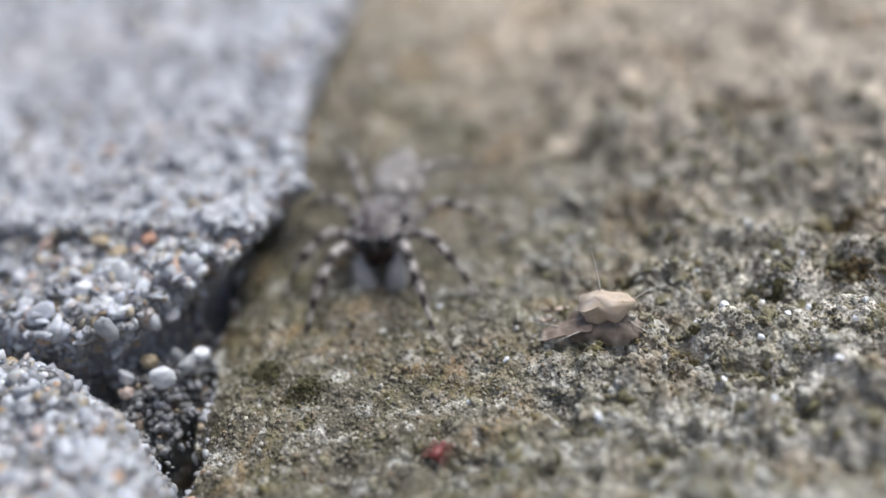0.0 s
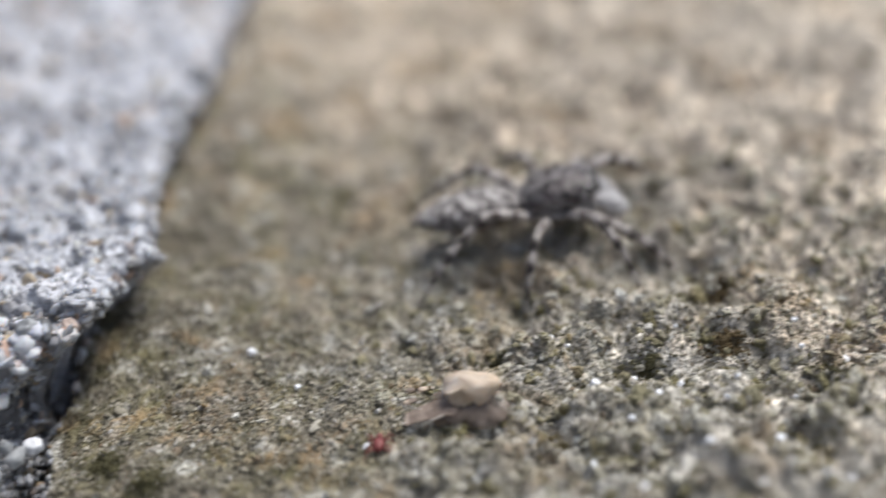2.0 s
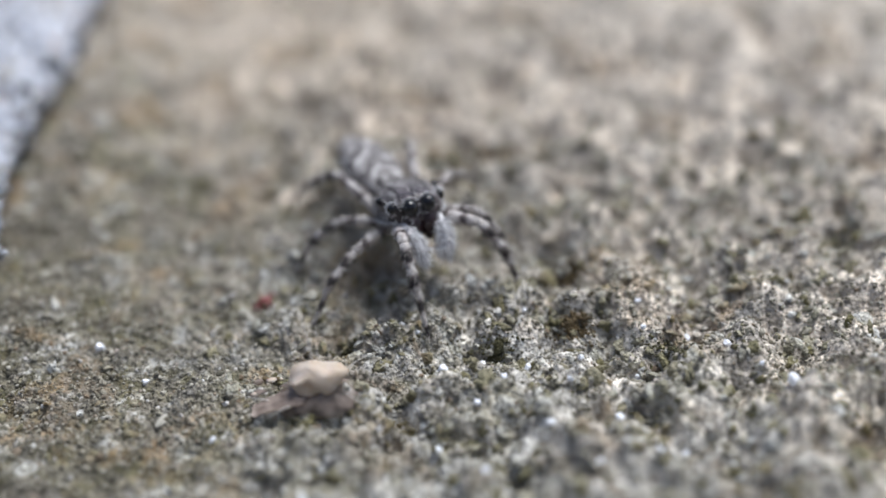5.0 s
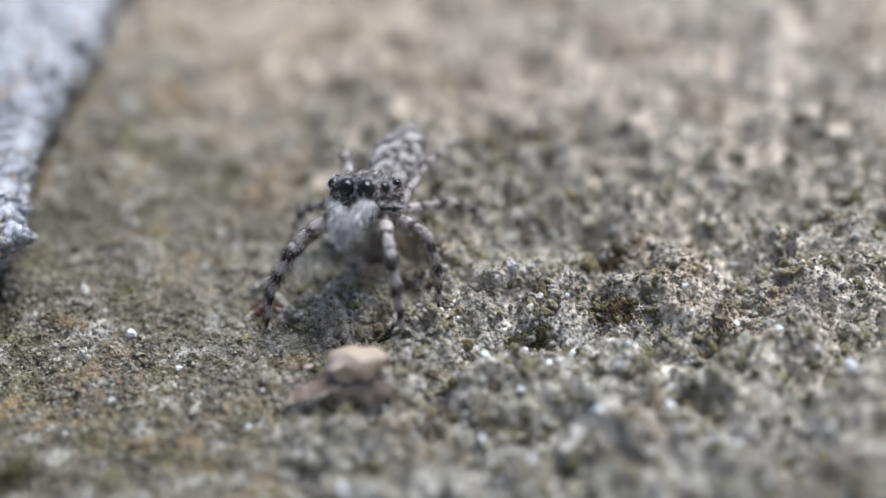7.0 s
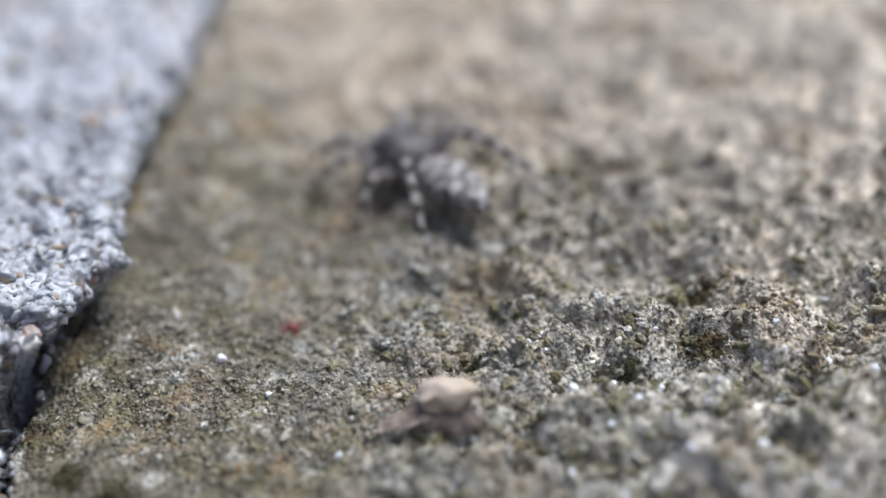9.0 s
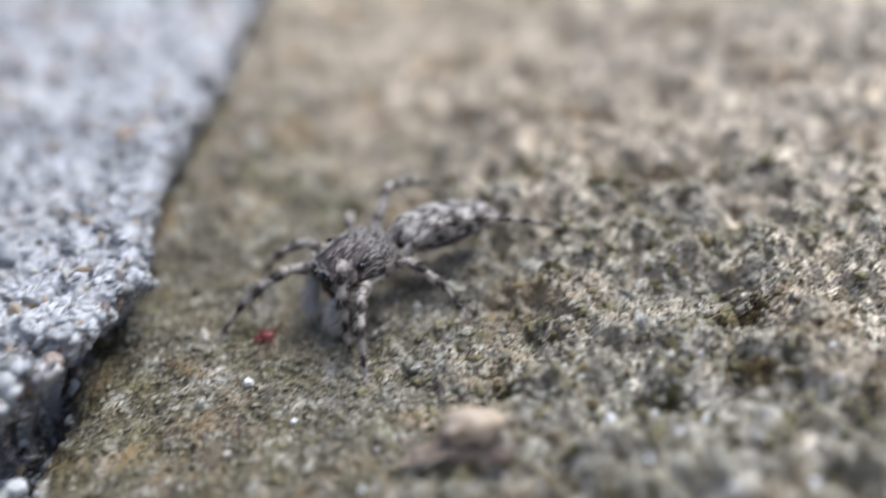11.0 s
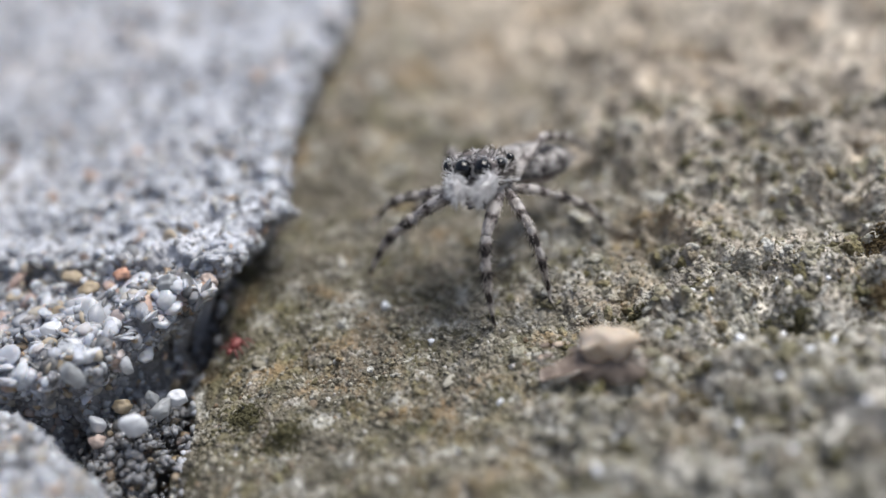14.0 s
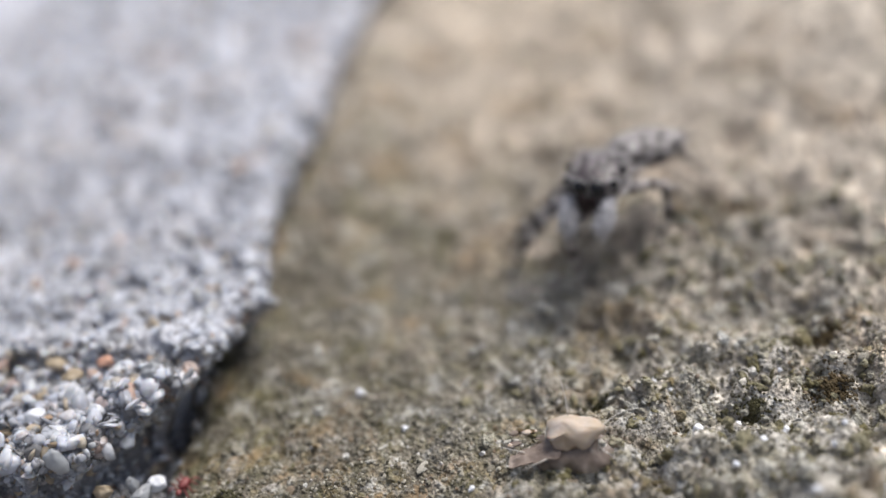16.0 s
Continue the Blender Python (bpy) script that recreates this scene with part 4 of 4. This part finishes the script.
        part("spinneret", mesh_from("spinneret", v, f, [MAT_ABDOMEN]), abd)

    # legs: thigh and a lower leg that bends at the knee
    for pair in range(4):
        a, b = LEG_A[pair], LEG_B[pair]
        fat = (0.82, 0.68, 0.63, 0.66)[pair]
        t = np.linspace(0, 1, 12)
        v1, f1 = tube(np.stack([a * t, 0 * t, 0.10 * np.sin(t * np.pi)], 1), fat * np.interp(t, (0, 0.1, 0.45, 0.85, 1), (0.20, 0.27, 0.34, 0.27, 0.22)), 12)
        h1 = hairy(v1, f1, 260, r, (1, 0, 0), 0.35, 0.15, 0.34, 0.012)
        bow = np.linspace(0, 1, 26)
        rad = fat * np.interp(bow, (0, 0.04, 0.12, 0.21, 0.235, 0.3, 0.45, 0.56, 0.585, 0.64, 0.80, 0.825, 0.85, 0.97, 1), (0.20, 0.26, 0.27, 0.23, 0.19, 0.25, 0.24, 0.17, 0.14, 0.15, 0.115, 0.09, 0.095, 0.075, 0.03))
        spine = np.stack([b * bow, 0 * bow, 0.42 * np.sin(bow * np.pi) ** 1.2 * (1 - 0.5 * bow)], 1)
        v2, f2 = tube(spine, rad, 12)
        h2 = hairy(v2, f2, 420, r, (1, 0, 0), 0.5, 0.14, 0.38, 0.012)
        h3 = hairy(v2, f2, 18, r, (0.5, 0, 0.2), 1.2, 0.45, 0.7, 0.013, lambda p, n: p[:, 0] < b * 0.7)
        m1 = join((v1, f1, 0), (*h1, 1))
        m2 = join((v2, f2, 0), (*h2, 1), (*h3, 2))
        thigh = mesh_from("leg", m1[0], m1[1], [MAT_THIGH, MAT_LEG_HAIR], True, m1[2])
        shin = mesh_from("lower_leg", m2[0], m2[1], [MAT_LEG, MAT_LEG_HAIR, MAT_JAW], True, m2[2])
        for side in (-1, 1):
            leg = part("leg", thigh, spider, "dark and pale banded hairy leg")
            parts["leg", side, pair] = leg
            parts["shin", side, pair] = part("lower_leg", shin, leg)
    return spider, parts


LEG_A = (2.15, 2.0, 2.0, 2.9)
LEG_B = (3.95, 3.6, 3.5, 5.3)
HIP = ((0.78, 2.15), (0.86, 1.65), (0.86, 1.1), (0.74, 0.6))
FOOT = ((2.8, 6.9), (4.4, 4.5), (4.7, -0.5), (3.6, -5.2))
spider, SPIDER = build_spider()



# ---- single grains that stand out, as pieces of block, lump and slab ----
def single_grains(owner, name, count, box, height, ok, shift, low, high, mat, seed, sink=0.35):
    r = np.random.default_rng(seed)
    kinds = [mesh_from(name, *pebble(7, 9, r, 0.03, 0.45, 0.88), [mat]) for _ in range(16)]
    done = 0
    while done < count:
        x, y = r.uniform(box[0], box[1]), r.uniform(box[2], box[3])
        if not ok(np.array([x]), np.array([y]))[0]:
            continue
        z = float(height(np.array([x]), np.array([y]))[0])
        if shift:
            x, y, z = (float(v) for v in shift(x, y, z))
        size = low + (high - low) * r.random() ** 2
        sx, sy, sz = size * r.uniform(0.9, 1.45), size * r.uniform(0.65, 1.0), size * r.uniform(0.4, 0.75)
        ob = part(name, kinds[done % 16], owner)
        ob.matrix_basis = Matrix.LocRotScale(Vector((x, y, z - sink * sz)) * MM, Euler((r.uniform(-0.7, 0.7), r.uniform(-0.7, 0.7), r.uniform(0, 6.28))), Vector((sx, sy, sz)))
        done += 1


single_grains(block, "grain", 295, (-24.5, -13, 22.5, 29.3), block_height, lambda x, y: block_out(x, y) < 0.5, block_shift, 0.28, 0.62, MAT_GRAIN, 3, 0.15)
single_grains(lump, "grain", 110, (-23, -13, 15, 22.5), lump_height, lambda x, y: lump_out(x, y) < 0.4, None, 0.22, 0.55, MAT_GRAIN, 4)
single_grains(slab, "crumb", 290, (-14, 18, 20.5, 34), slab_height, lambda x, y: x > slab_edge(y) + 0.3, None, 0.12, 0.34, MAT_CRUMB_ONE, 5, 0.55)


# ---- what moves ----
# seconds, waist x and y, height, heading of the head, its pitch, turn of the abdomen against it
BODY = [
    (0.0, -9.61, 33.34, 1.95, -178, 0, 0),
    (0.2, -9.54, 33.41, 1.95, -178, 0, 0),
    (0.3, -7.41, 35.16, 1.95, -107, 0, 0),
    (0.35, -7.70, 35.40, 1.95, -60, 0, 0),
    (0.4, -8.46, 35.79, 1.95, -19, 0, 0),
    (0.5, -8.40, 35.62, 1.95, -19, 0, 0),
    (1.0, -8.35, 35.87, 1.95, -18, 0, 0),
    (1.1, -6.40, 34.34, 1.95, -39, 0, 0),
    (1.2, -5.34, 33.89, 1.95, -72, 0, 0),
    (1.3, -4.68, 34.08, 1.95, -70, 0, 0),
    (1.4, -3.25, 34.65, 1.95, -67, 0, 0),
    (1.5, -3.03, 35.23, 2.30, -78, 5, 0),
    (1.6, -2.25, 36.10, 2.30, -71, 5, 0),
    (1.8, 0.23, 38.15, 2.30, -73, 5, 0),
    (2.0, 2.07, 37.57, 2.45, -81, 5, 0),
    (2.2, 3.95, 36.71, 2.75, -92, 0, 0),
    (2.5, 5.48, 36.92, 2.75, -85, 0, 0),
    (3.0, 5.33, 37.21, 2.75, -88, 0, 0),
    (3.3, 4.53, 37.00, 2.65, -111, 12, 0),
    (3.5, 4.50, 36.95, 2.65, -128, 12, 0),
    (3.7, 4.33, 37.16, 2.65, -141, 12, 8),
    (4.0, 4.35, 36.94, 2.65, -138, 12, 8),
    (4.2, 4.30, 36.90, 2.65, -136, 12, 8),
    (6.3, 1.05, 34.81, 3.10, -194, 36, -1),
    (6.6, 1.13, 34.73, 3.10, -194, 36, -1),
    (7.0, 1.11, 34.76, 3.10, -193, 36, -1),
    (7.3, 1.11, 34.79, 3.10, -193, 36, -1),
    (7.5, 0.72, 34.19, 3.10, -188, 36, -1),
    (7.7, 0.56, 34.04, 3.10, -184, 36, -1),
    (7.9, 0.63, 35.49, 3.20, -189, 10, -1),
    (8.0, -0.81, 37.49, 2.25, -203, 0, 0),
    (8.1, -2.05, 39.41, 2.60, -261, 0, 0),
    (8.3, -1.94, 39.79, 2.60, -262, 0, 0),
    (8.5, -1.96, 39.96, 2.60, -263, 0, 0),
    (8.6, -1.80, 40.02, 2.60, -299, 0, 0),
    (8.7, -1.30, 41.73, 1.95, -326, 0, 0),
    (9.7, -2.40, 39.30, 2.20, -276, 0, -8),
    (10.8, -3.78, 36.54, 2.45, -224, -5, -15),
    (11.0, -3.89, 36.33, 2.45, -227, -5, -15),
    (11.2, -3.70, 34.89, 3.90, -192, 12, -25),
    (11.5, -3.77, 34.19, 3.90, -192, 12, -25),
    (11.7, -3.40, 34.76, 3.90, -190, 12, -25),
    (12.0, -4.08, 34.59, 3.90, -190, 12, -24),
    (12.5, -4.08, 34.56, 3.90, -189, 12, -24),
    (13.0, -4.26, 34.56, 3.90, -190, 12, -24),
    (13.4, -4.11, 34.61, 3.90, -191, 12, -25),
    (13.5, -4.17, 34.58, 3.90, -191, 13, -25),
    (13.6, -4.44, 34.49, 3.80, -179, 32, -39),
    (14.0, -4.52, 34.58, 3.80, -180, 32, -39),
    (14.5, -4.54, 34.67, 3.80, -179, 32, -39),
    (15.0, -4.56, 34.57, 3.80, -179, 32, -39),
    (15.3, -4.54, 34.67, 3.80, -182, 32, -39),
    (15.4, -4.49, 34.67, 3.80, -182, 32, -39),
    (15.5, 2.60, 40.30, 4.70, -202, 15, -34),
    (15.7, 1.75, 40.20, 5.30, -193, 2, -34),
    (16.0, 1.75, 40.30, 5.30, -194, 2, -34),
]
# feet that stand elsewhere than usual: side, pair, from, to, x, y
STAND = [
    (1, 0, 6.3, 7.95, -3.66, 30.56),
    (-1, 0, 6.3, 7.95, 2.02, 29.20),
    (-1, 1, 6.3, 7.95, 3.29, 31.25),
    (-1, 2, 6.3, 7.95, 6.20, 37.33),
    (-1, 3, 6.3, 7.95, 5.87, 44.85),
    (1, 0, 3.65, 4.2, 8.65, 31.83),
    (1, 1, 3.65, 4.2, 2.18, 31.19),
    (-1, 0, 3.65, 4.2, 10.68, 36.23),
    (1, 0, 3.25, 3.6, 8.49, 32.50),
    (1, 1, 3.25, 3.6, 7.65, 33.33),
    (1, 2, 3.25, 3.6, 2.03, 36.82),
    (-1, 0, 3.25, 3.6, 11.11, 39.56),
    (1, 0, 1.45, 1.65, 3.86, 37.31),
    (1, 1, 1.45, 1.65, 0.58, 32.87),
    (1, 2, 1.45, 1.65, -2.30, 31.32),
    (1, 3, 1.45, 1.65, -8.31, 30.38),
    (-1, 3, 0.35, 1.05, -13.29, 32.87),
    (1, 3, 0.35, 1.05, -7.54, 29.63),
    (1, 2, 0.35, 1.05, -2.77, 33.21),
    (-1, 0, 8.1, 8.55, -8.64, 34.75),
    (-1, 2, 8.1, 8.55, 1.61, 34.53),
    (1, 0, 10.8, 11.1, -10.90, 32.99),
    (-1, 0, 10.8, 11.1, -5.27, 32.12),
    (-1, 3, 10.8, 11.1, 3.15, 38.08),
    (-1, 0, 11.2, 13.55, -5.13, 30.11),
    (-1, 1, 11.2, 13.55, -2.10, 30.62),
    (-1, 2, 11.2, 13.55, 0.02, 32.89),
    (1, 1, 11.2, 13.55, -11.99, 34.88),
    (1, 0, 11.2, 13.55, -10.44, 32.02),
    (-1, 3, 11.2, 13.55, 1.66, 41.34),
    (1, 0, 13.58, 15.45, -10.37, 31.67),
    (1, 1, 13.58, 15.45, -12.20, 34.70),
    (-1, 0, 13.58, 15.45, -4.23, 29.18),
    (-1, 1, 13.58, 15.45, -2.10, 30.47),
    (-1, 2, 13.58, 15.45, 0.47, 35.05),
    (1, 0, 2.2, 3.1, 11.35, 36.10),
    (1, 1, 2.2, 3.1, 7.39, 35.61),
    (1, 2, 2.2, 3.1, 4.61, 35.04),
    (1, 3, 2.2, 3.1, -1.94, 36.20),
    (-1, 0, 15.6, 16, 0.42, 37.24),
    (-1, 1, 15.6, 16, 3.65, 38.64),
    (1, 0, 15.6, 16, -3.98, 39.37),
    (-1, 2, 15.6, 16, 6.27, 42.39),
]
MITE = [(0.0, -5.4, 20.4), (0.5, -4.9, 21.8), (1.0, -4.0, 23.4), (1.5, -3.0, 24.6), (2.0, -2.9, 25.2), (2.5, -3.1, 26.0), (3.0, -3.5, 29.0), (3.5, -3.1, 31.2), (4.2, -2.5, 33.3), (5.5, -2.9, 32.7), (7.0, -3.8, 31.7), (7.6, -3.9, 31.7), (8.5, -5.6, 32.2), (11.0, -8.85, 32.7), (11.6, -9.75, 32.2), (12.5, -12.05, 32.0), (13.5, -14.2, 29.5), (14.5, -15.2, 26.4), (16.0, -15.4, 25.2)]


def reach(hip, foot, a, b):
    """Thigh pose and knee angle so that the leg ends at the foot."""
    v = foot - hip
    flat = Vector((v.x, v.y, 0))
    e = flat.normalized()
    d = max(min(v.length, 0.985 * (a + b)), abs(b - a) + 0.3)
    el = math.atan2(v.z, flat.length)
    up = el + math.acos(max(-1, min(1, (a * a + d * d - b * b) / (2 * a * d))))
    knee = math.pi - math.acos(max(-1, min(1, (a * a + b * b - d * d) / (2 * a * b))))
    x = e * math.cos(up) + Vector((0, 0, math.sin(up)))
    z = -e * math.sin(up) + Vector((0, 0, math.cos(up)))
    y = z.cross(x)
    m = Matrix((x, y, z)).transposed().to_4x4()
    m.translation = hip * MM
    return m, math.degrees(knee)


def motions():
    walk(spider, [(t, pose(x * MM, y * MM, 0, 0, 0, h)) for t, x, y, z, h, p, w in BODY])
    walk(SPIDER["carapace"], [(t, pose(0, 0, z * MM, p, 0, 0)) for t, x, y, z, h, p, w in BODY])
    walk(SPIDER["abdomen"], [(t, pose(0, 0, z * MM, 3 + 0.1 * p + 9 * (z - 1.95) - float(np.interp(t, TAIL_T, TAIL_UP)), 0, w)) for t, x, y, z, h, p, w in BODY])
    for side in (-1, 1):
        swing = [(t, pose(side * 0.62 * K * MM, 2.35 * K * MM, -0.42 * K * MM, PALP_SWING[side][k % 4] - 0.5 * BODY[k][5] + float(np.interp(t, PALP_T, PALP_UP)), 0, side * float(np.interp(t, PALP_T, PALP_IN)))) for k, t in enumerate(row[0] for row in BODY)]
        walk(SPIDER["palp", side], swing)
        for pair in range(4):
            thigh, shin = [], []
            for t, x, y, z, h, p, w in BODY:
                m = pose(x, y, 0, 0, 0, h)
                fx, fy = FOOT[pair]
                foot = m @ Vector((side * fx, fy, 0))
                for s, q, t0, t1, gx, gy in STAND:
                    if s == side and q == pair and t0 <= t <= t1:
                        foot = Vector((gx, gy, 0))
                foot.z = float(slab_height(foot.x, foot.y)) + 0.04
                hx, hy = HIP[pair]
                hip = pose(0, 0, z, p, 0, 0) @ Vector((side * hx * K, hy * K, -0.62 * K))
                pm, knee = reach(hip, m.inverted() @ foot, LEG_A[pair], LEG_B[pair])
                thigh.append((t, pm))
                shin.append((t, pose(LEG_A[pair] * MM, 0, 0, 0, knee, 0)))
            walk(SPIDER["leg", side, pair], thigh)
            walk(SPIDER["shin", side, pair], shin)
    rows = []
    for k, (t, x, y) in enumerate(MITE):
        nx, ny = MITE[min(k + 1, len(MITE) - 1)][1:]
        px, py = MITE[max(k - 1, 0)][1:]
        rows.append((t, pose(x * MM, y * MM, (float(slab_height(x, y)) + 0.03) * MM, 0, 0, math.degrees(math.atan2(ny - py, nx - px)) - 90)))
    walk(mite, rows)


TAIL_T = (0, 1.0, 1.8, 2.5, 3.0, 3.5, 4.2, 6.3, 7.8, 8.0, 15.4, 15.5, 16)
TAIL_UP = (0, 0, 0, 8, 8, 13, 16, 24, 24, 4, 0, 22, 22)
PALP_T = (0, 1.0, 1.5, 3.0, 4.0, 4.2, 6.3, 7.4, 7.9, 8.1, 10.8, 11.5, 13.4, 13.6, 14.6, 14.95, 15.2, 15.6, 16)
PALP_UP = (5, 10, 35, 40, 10, 10, 40, 40, 20, 10, 20, -4, -4, 64, 62, 6, 6, 30, 30)
PALP_IN = (0, 0, 0, 0, 0, 0, 18, 18, 10, 0, 0, 0, 0, 8, 8, -4, -4, -4, -4)
PALP_SWING = {-1: (0, 8, -4, 4), 1: (4, -4, 8, 0)}
motions()
